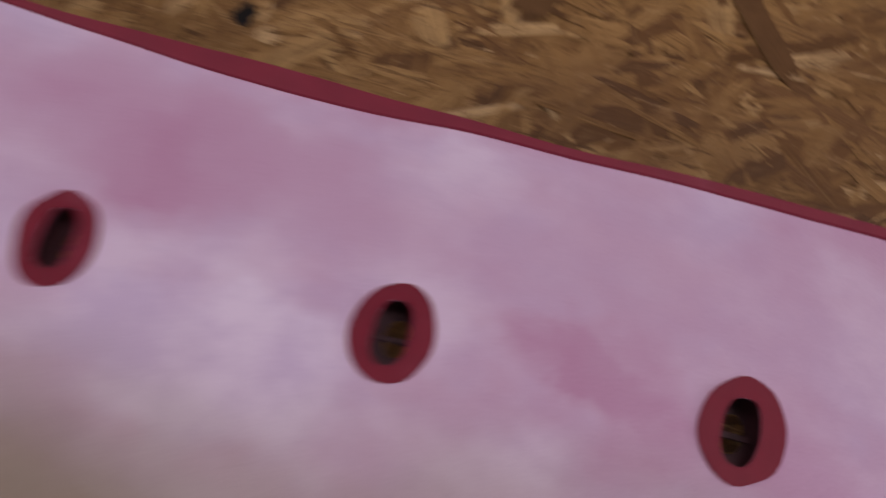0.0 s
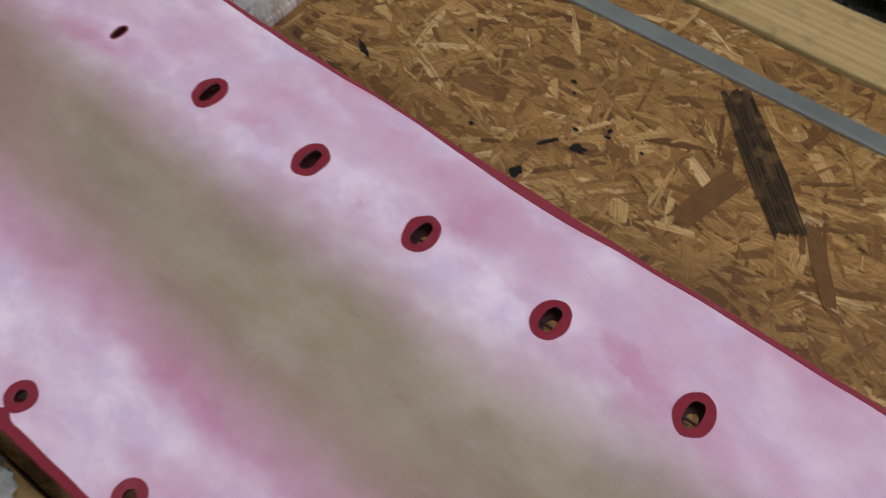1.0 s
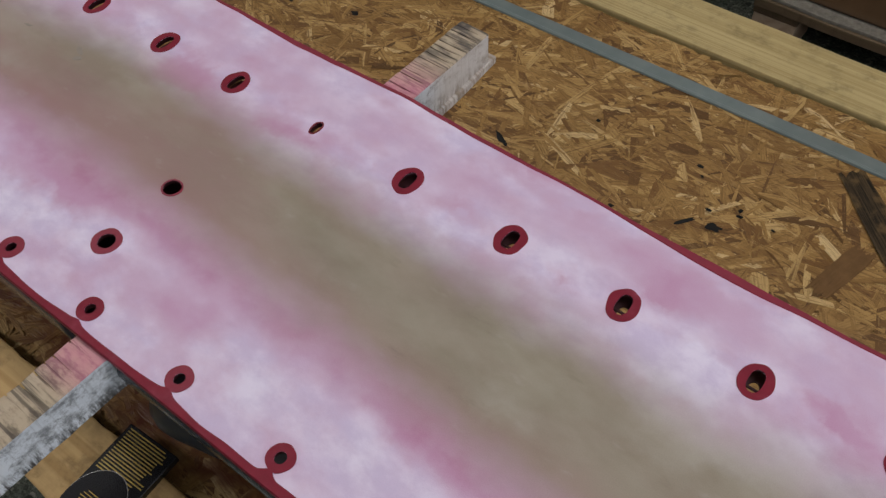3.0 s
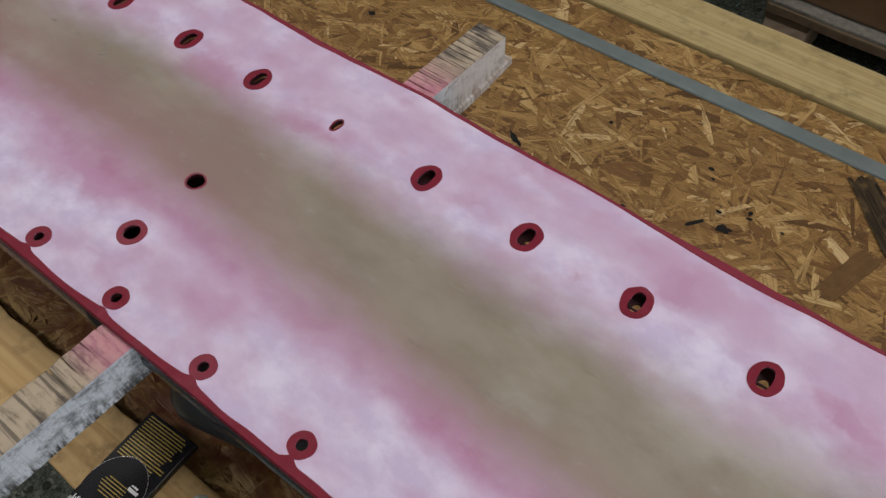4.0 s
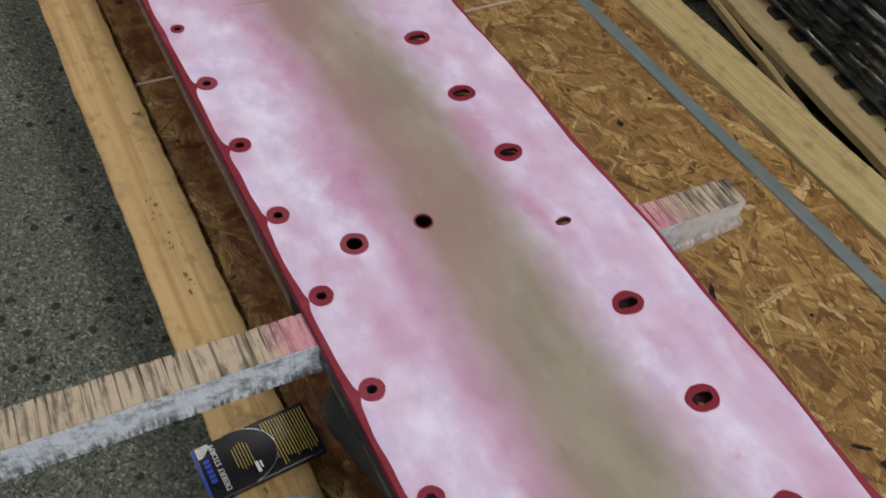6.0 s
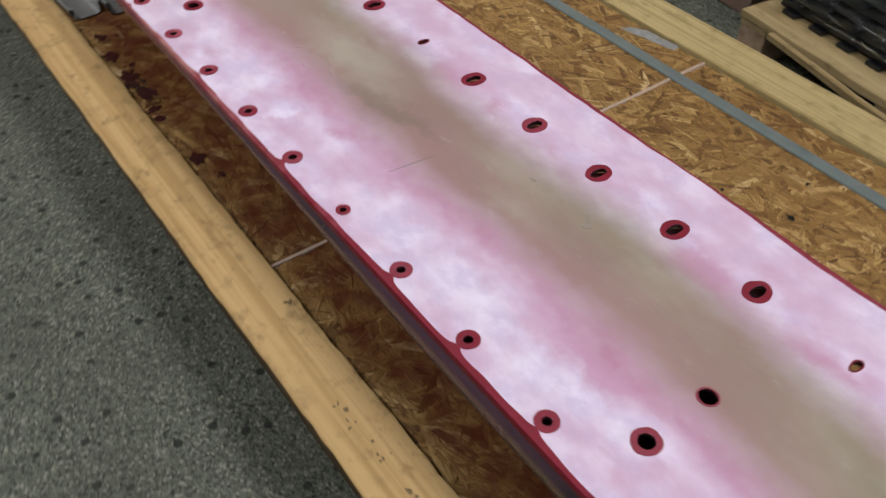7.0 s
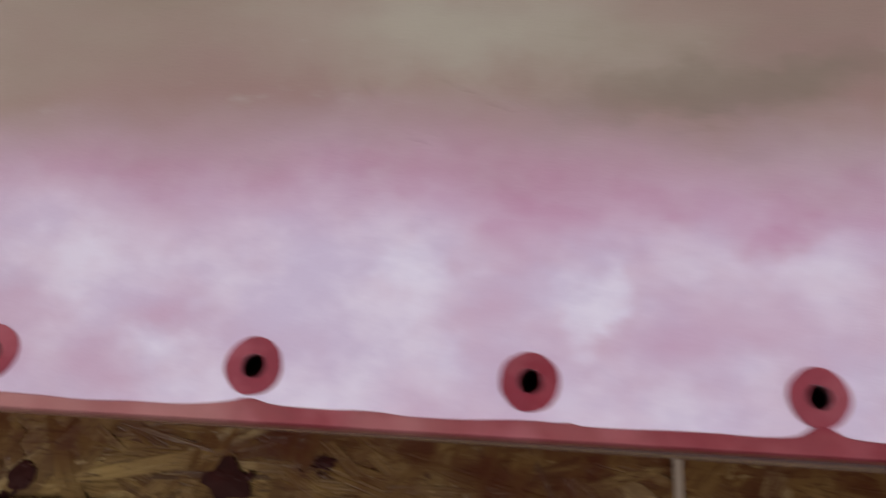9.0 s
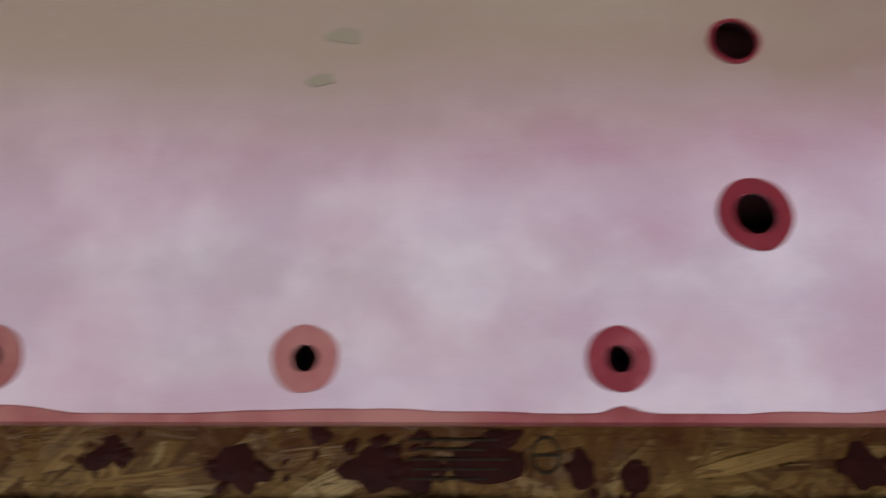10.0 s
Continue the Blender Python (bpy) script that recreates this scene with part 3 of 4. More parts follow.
def box(lo, hi, bevel=0.002, bm=None, jitter=0.0, cuts=0):
    """A box with worn edges; with cuts along its longest side its edges wander a little."""
    bm2 = bmesh.new()
    bmesh.ops.create_cube(bm2, size=1)
    size, mid = [h - l for l, h in zip(lo, hi)], [(h + l) / 2 for l, h in zip(lo, hi)]
    for v in bm2.verts:
        v.co = Vector([c * s + m for c, s, m in zip(v.co, size, mid)])
    if cuts:
        ax = size.index(max(size))
        edges = [e for e in bm2.edges if abs(e.verts[0].co[ax] - e.verts[1].co[ax]) > 1e-6]
        bmesh.ops.subdivide_edges(bm2, edges=edges, cuts=cuts, use_grid_fill=True)
    if bevel:
        edges = [e for e in bm2.edges if len(e.link_faces) == 2 and e.link_faces[0].normal.dot(e.link_faces[1].normal) < 0.5]
        bmesh.ops.bevel(bm2, geom=edges, offset=bevel, segments=2, affect="EDGES", profile=0.6)
    if jitter:
        for v in bm2.verts:
            q = v.co * 11
            v.co += Vector((noise.noise(q), noise.noise(q + Vector((7, 3, 1))), noise.noise(q + Vector((2, 9, 5))))) * jitter
    if bm is None:
        return bm2
    tmp = bpy.data.meshes.new("tmp")
    bm2.to_mesh(tmp)
    bm2.free()
    bm.from_mesh(tmp)
    bpy.data.meshes.remove(tmp)
    return bm


def outline_plate(outer, holes, z0, z1):
    """A flat plate with holes through it, from closed outlines of (x, y)."""
    bm = bmesh.new()
    for loop in [outer] + holes:
        vs = [bm.verts.new((x, y, z1)) for x, y in loop]
        for a, b in zip(vs, vs[1:] + vs[:1]):
            bm.edges.new((a, b))
    bmesh.ops.triangle_fill(bm, use_beauty=True, use_dissolve=False, edges=bm.edges[:], normal=(0, 0, 1))
    for f in bm.faces:
        if f.normal.z < 0:
            f.normal_flip()
    top = bm.faces[:]
    ext = bmesh.ops.extrude_face_region(bm, geom=top, use_keep_orig=True)
    for v in ext["geom"]:
        if isinstance(v, bmesh.types.BMVert):
            v.co.z = z0
    for f in ext["geom"]:
        if isinstance(f, bmesh.types.BMFace):
            f.normal_flip()
    bmesh.ops.recalc_face_normals(bm, faces=bm.faces[:])
    return bm


def blob(x, y, rx, ry, n=28, wobble=0.06, seed=0.0, power=2.0, turn=0.0):
    """A closed uneven outline round (x, y); a power over 2 squares it off."""
    pts = []
    ct, st = math.cos(turn), math.sin(turn)
    for i in range(n):
        a = 2 * math.pi * i / n
        c, s = math.cos(a), math.sin(a)
        k = (abs(c) ** power + abs(s) ** power) ** (-1 / power)
        k *= 1 + wobble * noise.noise(Vector((c * 1.3 + seed * 5.1, s * 1.3 + seed * 2.3, seed)))
        px, py = c * k * rx, s * k * ry
        pts.append((x + px * ct - py * st, y + px * st + py * ct))
    return pts


# ---- setting ----
def slab(name, lo, hi, mat, label, category="wall"):
    return tagged(part(name, box(lo, hi, 0), mat), label, category, kind="structure")


GROUND = -0.178
slab("ground", (-5.4, -4.6, GROUND - 0.1), (5.4, 4.6, GROUND), CONCRETE, "rough grey speckled concrete floor of a workshop", "floor")
slab("ceiling", (-5.5, -4.7, 2.9), (5.5, 4.7, 3.0), CEILING, "plain white workshop ceiling over the deck", "ceiling")
slab("wall_west", (-5.5, -4.7, GROUND - 0.1), (-5.4, 4.7, 2.9), WALL, "plain grey workshop wall")
slab("wall_east", (5.4, -4.7, GROUND - 0.1), (5.5, 4.7, 2.9), WALL, "plain grey workshop wall")
slab("wall_south", (-5.4, -4.7, GROUND - 0.1), (5.4, -4.6, 2.9), WALL, "plain grey workshop wall")
slab("wall_north", (-5.4, 4.6, GROUND - 0.1), (5.4, 4.7, 2.9), WALL, "plain grey workshop wall")

# ---- the deck: two strand boards on timber ----
X0, X1 = -2.6, 1.7


def strand_board(name, x0, x1, y0, y1, count, seed):
    rng = random.Random(seed)
    board = thing(name, "stained oriented strand board, flush with its timber frame", "strand board", kind="structure")
    under(part("core", box((x0, y0, -0.016), (x1, y1, -0.0035), 0.001), STRAND), board)
    verts, faces, uvs = [], [], []
    for i in range(count):
        length, width = rng.uniform(0.03, 0.11), rng.uniform(0.005, 0.022)
        if rng.random() < 0.25:
            width *= 0.3
        a = rng.gauss(0.3, 0.8)
        cx, cy = rng.uniform(x0 + 0.01, x1 - 0.01), rng.uniform(y0 + 0.008, y1 - 0.008)
        z = -0.0022 + 0.0022 * i / count
        tilt, roll = rng.uniform(-0.014, 0.014), rng.uniform(-0.09, 0.09)
        ca, sa = math.cos(a), math.sin(a)
        base = len(verts)
        outline = [(-0.5, -rng.uniform(0.1, 0.5)), (-0.18, -0.5 + rng.uniform(0, 0.12)), (0.2, -0.5 + rng.uniform(0, 0.15)), (0.5, -rng.uniform(0.0, 0.5)),
                   (rng.uniform(0.42, 0.5), rng.uniform(0.1, 0.5)), (0.1, 0.5 - rng.uniform(0, 0.12)), (-0.25, 0.5 - rng.uniform(0, 0.15)), (-rng.uniform(0.4, 0.5), rng.uniform(0.0, 0.45))]
        for u, v in outline:
            lx, ly = u * length, v * width
            px = min(max(cx + lx * ca - ly * sa, x0), x1)
            py = min(max(cy + lx * sa + ly * ca, y0), y1)
            verts.append((px, py, min(z + lx * tilt + ly * roll, 0.0006)))
            uvs.append((lx, ly))
        faces.append(tuple(range(base, base + 8)))
    mesh = bpy.data.meshes.new("strands")
    mesh.from_pydata(verts, [], faces)
    layer = mesh.uv_layers.new(name="UVMap")
    for loop in mesh.loops:
        layer.data[loop.index].uv = uvs[loop.vertex_index]
    mesh.materials.append(STRAND)
    tagged(under(new("strands", mesh), board), "pressed golden brown wood strands", kind="stuff")
    return board


strand_board("strand_board_west", X0, -0.6225, -0.050, 0.8565, 20000, 3)
strand_board("strand_board_east", -0.6165, X1, -0.050, 0.8565, 24000, 5)


def beam(name, lo, hi, mat, label, bevel=0.003, jitter=0.0015, cuts=60, kind="structure"):
    return tagged(part(name, box(lo, hi, bevel, jitter=jitter, cuts=cuts), mat), label, "timber", kind=kind)


near_timber = beam("timber_near", (X0, -0.137, 0.0), (X1, -0.0515, 0.019), BEAM_GOLD, "golden sawn pine edge timber with dark knots", jitter=0.0016, cuts=190)
for v in near_timber.data.vertices:
    # undercut outer edge with a ragged arris
    rag_off = 0.0022 * noise.noise(Vector((v.co.x * 60, v.co.y * 20, 3))) + 0.0012 * noise.noise(Vector((v.co.x * 170, 2, 1)))
    if v.co.y < -0.12:
        v.co.y += rag_off + 0.030 * max(0.0, min(1.0, (0.013 - v.co.z) / 0.012))
    elif v.co.y > -0.065:
        v.co.y += 1.6 * rag_off
beam("timber_far", (X0, 0.8605, -0.016), (X1, 0.960, 0.007), BEAM_PALE, "pale sawn pine plank lying along the strand board")
# bearers take the dark wood; the shade under the deck is in its colour
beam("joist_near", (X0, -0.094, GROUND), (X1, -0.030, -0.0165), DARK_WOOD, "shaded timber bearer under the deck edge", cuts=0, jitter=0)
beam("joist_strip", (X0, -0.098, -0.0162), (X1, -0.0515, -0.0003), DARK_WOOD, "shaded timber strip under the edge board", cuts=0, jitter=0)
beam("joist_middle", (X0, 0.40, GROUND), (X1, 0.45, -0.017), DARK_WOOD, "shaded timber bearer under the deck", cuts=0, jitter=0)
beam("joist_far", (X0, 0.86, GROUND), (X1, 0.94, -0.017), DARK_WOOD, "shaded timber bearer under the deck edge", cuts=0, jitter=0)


def strap():
    """A flat steel strap with a shallow ridge along its near side."""
    bm = bmesh.new()
    n = 60
    prof = [(0, 0.0010), (0.001, 0.0036), (0.005, 0.0042), (0.007, 0.0030), (0.026, 0.0030), (0.028, 0.0010)]
    rows = []
    for i in range(n + 1):
        x = X0 + (X1 - X0) * i / n
        w = 0.763 + 0.006 * max(0.0, min(1.0, (x + 0.3) / 0.8)) + 0.0020 * noise.noise(Vector((x * 1.2, 4, 0)))
        rows.append([bm.verts.new((x, w + y, z)) for y, z in prof])
    for a, b in zip(rows, rows[1:]):
        for j in range(len(prof)):
            k = (j + 1) % len(prof)
            bm.faces.new((a[j], b[j], b[k], a[k]))
    bmesh.ops.recalc_face_normals(bm, faces=bm.faces[:])
    return tagged(part("steel_strap", bm, STEEL), "grey-blue galvanised steel strap lying along the strand board", "steel strap")


strap()
tagged(part("board_joint", box((-0.6222, -0.049, -0.012), (-0.6168, 0.856, 0.0012), 0.0006, jitter=0.0012, cuts=80), SEAM), "pale splintered joint between two strand boards", "joint", kind="structure")


def spots(name, rows, mat, label, z=0.0011):
    bm = bmesh.new()
    for i, (x, y, rx, ry, turn) in enumerate(rows):
        pts = blob(x, y, rx, ry, 18, 0.7, i + 1.7, 2.0, turn)
        lo = [bm.verts.new((px, py, z)) for px, py in pts]
        hi = bm.verts.new((x, y, z + 0.0006))
        for a, b in zip(lo, lo[1:] + lo[:1]):
            bm.faces.new((a, b, hi))
    return tagged(part(name, bm, mat), label, "stain", kind="stuff")


dent_rng = random.Random(12)
dents = []
for cx, cy, wide, many in ((-0.335, -0.098, 0.030, 7), (-0.205, -0.098, 0.024, 7), (-0.270, -0.094, 0.016, 5), (-0.53, -0.065, 0.012, 4), (0.09, -0.10, 0.03, 5)):
    for _ in range(many):
        dents.append((dent_rng.gauss(cx, wide * 0.5), min(-0.062, max(-0.126, dent_rng.gauss(cy, 0.008))), dent_rng.uniform(0.0014, 0.0042), dent_rng.uniform(0.0010, 0.0024), dent_rng.uniform(-0.5, 0.5)))
spots("timber_knots", dents, KNOT, "small dark dents and knots in the edge timber", 0.0200)
spots("tar_spots", [(0.380, 0.572, 0.009, 0.006, 0.3), (0.347, 0.562, 0.014, 0.0025, 0.95), (0.342, 0.503, 0.007, 0.008, 0.0), (0.362, 0.594, 0.005, 0.003, 0.2),
                    (0.398, 0.607, 0.004, 0.003, 0.0), (0.395, 0.616, 0.003, 0.003, 0.0), (0.33, 0.64, 0.003, 0.002, 0), (0.44, 0.61, 0.003, 0.002, 0), (0.32, 0.655, 0.004, 0.003, 0), (0.26, 0.53, 0.004, 0.003, 0), (-0.256, 0.634, 0.006, 0.005, 0), (-0.29, 0.72, 0.004, 0.004, 0),
                    (0.08, 0.545, 0.016, 0.004, -0.5), (-0.36, 0.60, 0.003, 0.003, 0), (-0.06, 0.60, 0.004, 0.003, 0), (0.17, 0.65, 0.003, 0.003, 0)], BLACK_INK, "small black tar spots on the strand board")
spat_rng = random.Random(21)
splashes = []
for cx, cy, wide, deep in ((-1.263, -0.029, 0.016, 0.011), (-1.186, -0.027, 0.016, 0.012), (-1.160, -0.031, 0.013, 0.010), (-1.118, -0.026, 0.022, 0.012), (-1.064, -0.028, 0.008, 0.010), (-1.036, -0.032, 0.009, 0.009),
                           (-0.901, -0.027, 0.013, 0.012), (-1.112, -0.010, 0.010, 0.006), (-1.34, -0.020, 0.012, 0.009), (-0.84, -0.012, 0.006, 0.004)):
    splashes.append((cx, cy, wide, deep, spat_rng.uniform(-0.5, 0.5)))
    for _ in range(9):
        k = spat_rng.uniform(0.10, 0.42)
        splashes.append((cx + spat_rng.gauss(0, wide * 0.8), min(0.02, max(-0.046, cy + spat_rng.gauss(0, deep * 0.9))), wide * k, deep * k * spat_rng.uniform(0.5, 1.2), spat_rng.uniform(-1.5, 1.5)))
spots("red_spatter", splashes, DRIED_RED, "dried dark red paint spatter on the strand board")


def pressed_strand(name, a, b, half, mat, label, seed, z):
    """One broad strand pressed into the board, its ends torn into fibres."""
    a, b = Vector(a), Vector(b)
    d = (b - a).normalized()
    s = Vector((-d.y, d.x))
    bm = bmesh.new()
    rng = random.Random(seed)
    n, m = 14, 8
    ends = [(rng.uniform(-0.007, 0.003), rng.uniform(-0.004, 0.009)) for _ in range(n + 1)]
    grid = []
    for i in range(m + 1):
        t = i / m
        half_here = half * (0.84 + 0.16 * math.sin(math.pi * t)) * (1 + 0.05 * rng.uniform(-1, 1))
        row = []
        for j in range(n + 1):
            off = ends[j][0] if i == 0 else ends[j][1] if i == m else 0.0
            c = a + (b - a) * t + d * off + s * half_here * (-1 + 2 * j / n)
            row.append(bm.verts.new((c.x, c.y, z + 0.0004 * rng.random())))
        grid.append(row)
    for r0, r1 in zip(grid, grid[1:]):
        for j in range(n):
            bm.faces.new((r0[j], r1[j], r1[j + 1], r0[j + 1]))
    bmesh.ops.recalc_face_normals(bm, faces=bm.faces[:])
    return tagged(part(name, bm, mat), label, "wood strand")


def charred():
    m = Mat("charred_dark_strand", 0.75, 0, 0.15)
    p = m.scaled(m.coord(), (1, 1, 1), (0, 0, 0), 0.80)
    c = m.mix(m.step(m.noise(m.scaled(p, (14, 420, 1)), 1.0, 5, 0.65), 0.36, 0.68), (0.012, 0.010, 0.007), (0.075, 0.050, 0.026))
    c = m.mix(m.math("MULTIPLY", m.step(m.noise(m.coord(), 40, 4, 0.6), 0.48, 0.66), 0.75), c, (0.13, 0.08, 0.034))
    m.colour(c)
    return m.m


pressed_strand("dark_strand", (0.484, 0.754), (0.620, 0.613), 0.021, charred(), "broad charred dark strand in the strand board", 8, 0.0012)
pressed_strand("brown_strand", (0.636, 0.634), (0.691, 0.557), 0.009, BROWN_PATCH, "dark brown strand in the strand board", 6, 0.0010)
pressed_strand("brown_strand", (0.604, 0.680), (0.648, 0.711), 0.0025, BROWN_PATCH, "thin brown strand in the strand board", 7, 0.0010)
pressed_strand("brown_strand", (0.519, 0.556), (0.541, 0.643), 0.015, BROWN_PATCH, "broad brown strand in the strand board", 5, 0.0009)
spots("torn_label", [(-0.742, 0.838, 0.050, 0.013, 0.28), (-0.700, 0.846, 0.022, 0.010, 0.2)], PAPER, "torn grey paper label stuck on the strand board", 0.0013)


def board_stamp():
    """Faded ink stamp on the board: unreadable bars and a ring."""
    ob = thing("ink_stamp", "faded black ink stamp printed on the strand board", "stamp")
    for i in range(5):
        under(part("bar", box((-1.167 + 0.004 * (i % 2), -0.034 + 0.0055 * i, 0.0019), (-1.121 + 0.007 * (i % 3), -0.0328 + 0.0055 * i, 0.0022), 0), STAMP_INK), ob)
    ring = outline_plate(blob(-1.086, -0.020, 0.0088, 0.0110, 28, 0.0), [blob(-1.086, -0.020, 0.0073, 0.0093, 28, 0.0)], 0.0010, 0.0014)
    under(part("stamp_ring", ring, STAMP_INK), ob)
    under(part("bar", box((-1.0933, -0.0208, 0.0010), (-1.0787, -0.0192, 0.0014), 0), STAMP_INK), ob)
    return ob


board_stamp()


# ---- the sprayed panel ----
TOP, THICK = 0.186, 0.008
PX0, PX1 = -2.2, 1.3


def hole_rows():
    """Places and sizes of the holes: x, y, ring rx, ring ry, hole rx, hole ry."""
    rows = []
    far = {-6: -0.727, -5: -0.606, -4: -0.475, -3: -0.354, -2: -0.229, -1: -0.110, 0: 0.012, 1: 0.138, 2: 0.264, 3: 0.387, 4: 0.514, 5: 0.638}
    for k in range(-17, 10):
        x = far.get(k, 0.012 + 0.1246 * k)
        y = 0.2925 if k < 1 else 0.2925 - 0.0012 * k
        if k % 6 == 0:
            rows.append((x, y, 0.0058, 0.0105, 0.0040, 0.0085))
        else:
            rows.append((x, y, 0.0153, 0.0185, 0.0065, 0.0118))
    for k in range(-18, 10):
        if k % 8 == 4:
            rows.append((0.12 * k, 0.0005, 0.0090, 0.0090, 0.0044, 0.0046))
        else:
            rows.append((0.12 * k, 0.0005, 0.0128, 0.0130, 0.0052, 0.0054))
    for x in (-1.99, -1.021, -0.050, 0.92):
        rows.append((x, 0.060, 0.0152, 0.0158, 0.0088, 0.0090))
        rows.append((x, 0.1405 if x < -1 else 0.144, 0.0116, 0.0112, 0.0098, 0.0094))
    return rows


def sprayed_panel():
    panel = thing("sprayed_panel", "long perforated panel sprayed patchy pink, white and tan, on a batten", "panel", place=(0, 0, TOP))
    rows = hole_rows()
    near = lambda x: -0.0235 + 0.0007 * noise.noise(Vector((x * 6, 1, 0)))
    far = lambda x: 0.3855 + 0.0030 * noise.noise(Vector((x * 7, 5, 0))) + 0.0026 * noise.noise(Vector((x * 24, 2, 0))) * max(0.4, min(1.0, 0.6 - x)) - 0.013 * max(0.0, min(1.0, (x - 0.05) / 0.6))
    n = 220
    xs = [PX0 + (PX1 - PX0) * i / n for i in range(n + 1)]
    outer = [(x, near(x)) for x in xs] + [(x, far(x)) for x in reversed(xs)]
    holes = []
    for i, (x, y, rx, ry, hx, hy) in enumerate(rows):
        holes.append(blob(x, y, hx, hy, 24, 0.05, i + 0.3, 2.6 if hy > hx * 1.3 else 2.0))
    sheet = outline_plate(outer, holes, -THICK, 0.0)
    for v in sheet.verts:
        # the holes widen towards the underside
        if v.co.z < -THICK / 2:
            for x, y, rx, ry, hx, hy in rows:
                if abs(v.co.x - x) < hx * 1.15 and abs(v.co.y - y) < hy * 1.15:
                    v.co.x, v.co.y = x + (v.co.x - x) * 1.4, y + (v.co.y - y) * 1.3
    sheet.normal_update()
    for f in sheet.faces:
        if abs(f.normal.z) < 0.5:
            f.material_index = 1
    sheet_part = under(part("sheet", sheet, [PAINT, HOLE_WALL_SHADE]), panel)
    for i, (x, y, rx, ry, hx, hy) in enumerate(rows):
        rim = blob(x, y, rx, ry, 32, 0.10 if y > 0.2 else 0.06, i + 9.1)
        ring = outline_plate(rim, [blob(x, y, hx, hy, 24, 0.05, i + 0.3, 2.6 if hy > hx * 1.3 else 2.0)], 0.0002, 0.0009)
        under(part("masked_ring", ring, RED), panel)
        if y > 0.2 and abs(x - 0.03) > 0.05 and hx > 0.006:
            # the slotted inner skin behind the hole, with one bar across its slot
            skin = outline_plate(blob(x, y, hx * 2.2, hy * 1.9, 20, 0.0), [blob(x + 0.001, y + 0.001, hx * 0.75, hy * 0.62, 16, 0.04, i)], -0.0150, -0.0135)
            inner = under(part("inner_skin", skin, HOLE_WALL_SHADE), panel)
            under(part("slot_bar", box((x - hx * 1.2, y - 0.0012, -0.0134), (x + hx * 1.2, y + 0.0012, -0.0120), 0.0003), HOLE_WALL_SHADE), inner)

    for sx, sy, rx, ry, turn, mat in ((-0.503, 0.118, 0.0005, 0.030, -0.10, SCUFF), (-0.300, 0.224, 0.010, 0.0028, -0.5, SCUFF), (-0.292, 0.214, 0.006, 0.003, 0.4, SCUFF), (-0.392, 0.218, 0.005, 0.0016, 0.2, SCUFF),
                                      (-1.19, 0.142, 0.008, 0.004, 0.0, PALE_CHIP), (-1.20, 0.120, 0.006, 0.003, 0.2, PALE_CHIP)):
        under(part("scuff", outline_plate(blob(sx, sy, rx, ry, 20, 0.5, sx * 9, 2.0, turn), [], 0.0001, 0.0005), mat), sheet_part)

    for sx, sy, rx, ry, turn in ((-0.820, 0.137, 0.011, 0.004, 0.9), (-0.802, 0.146, 0.009, 0.004, -0.5), (-0.760, 0.150, 0.012, 0.0035, -0.4), (-0.735, 0.138, 0.010, 0.003, -0.2), (-0.775, 0.118, 0.010, 0.003, -0.3)):
        # shallow wrinkles in the coat
        bm = bmesh.new()
        rim = [bm.verts.new((px, py, 0.0001)) for px, py in blob(sx, sy, rx, ry, 20, 0.5, sx * 9, 2.0, turn)]
        crest = [bm.verts.new((sx + (v.co.x - sx) * 0.45, sy + (v.co.y - sy) * 0.45, 0.0009)) for v in rim]
        for j in range(20):
            bm.faces.new((rim[j], rim[(j + 1) % 20], crest[(j + 1) % 20], crest[j]))
        bm.faces.new(crest)
        under(part("wrinkle", bm, PAINT, None, "", True), sheet_part)

    def band(edge, sign, width, seed):
        bm = bmesh.new()
        m = 900
        prev = None
        for i in range(m + 1):
            x = PX0 + (PX1 - PX0) * i / m
            w = width(x)
            e = edge(x)
            row = [bm.verts.new((x, e - sign * 0.0006, -THICK)), bm.verts.new((x, e - sign * 0.0008, -0.0005)), bm.verts.new((x, e, 0.0011)), bm.verts.new((x, e + sign * w, 0.0009)), bm.verts.new((x, e + sign * (w + 0.0008), 0.0001))]
            if prev:
                for j in range(4):
                    bm.faces.new((prev[j], row[j], row[j + 1], prev[j + 1]))
            prev = row
        bmesh.ops.recalc_face_normals(bm, faces=bm.faces[:])
        return bm

    NECKS = {-5: 1.0, -3: 1.0, -2: 1.0, -1: 0.8, 0: 0.5, 1: 0.9, 2: 1.0, 3: 1.0, -7: 0.4, -9: 0.3}

    def near_width(x):
        k = x / 0.12
        bulge = math.exp(-((k - round(k)) * 0.12 / 0.024) ** 2)
        w = 0.0056 + 0.0030 * noise.noise(Vector((x * 9, 3, 1))) + 0.0016 * noise.noise(Vector((x * 28, 3, 7)))
        w -= 0.0034 * max(0.0, min(1.0, (-0.85 - x) / 0.2))
        w += 0.0028 * bulge * (0.6 + 0.8 * noise.noise(Vector((round(k) * 1.7, 8, 2))))
        # where the masking tape let go the strip runs up to the ring
        neck = math.exp(-((k - round(k)) * 0.12 / 0.0062) ** 2) * NECKS.get(round(k), 0.0)
        hump = 0.004 * max(0.0, noise.noise(Vector((x * 21, 6, 4))) - 0.2) if x < -0.7 else 0.0
        return max(0.0026, w + hump + max(0.0, 0.0125 - w) * neck)

    def far_width(x):
        return max(0.0012, 0.0055 * math.exp(-((x - 0.45) / 0.07) ** 2) + 0.0034 + 0.0034 * noise.noise(Vector((x * 5 + 3, 6, 2))))

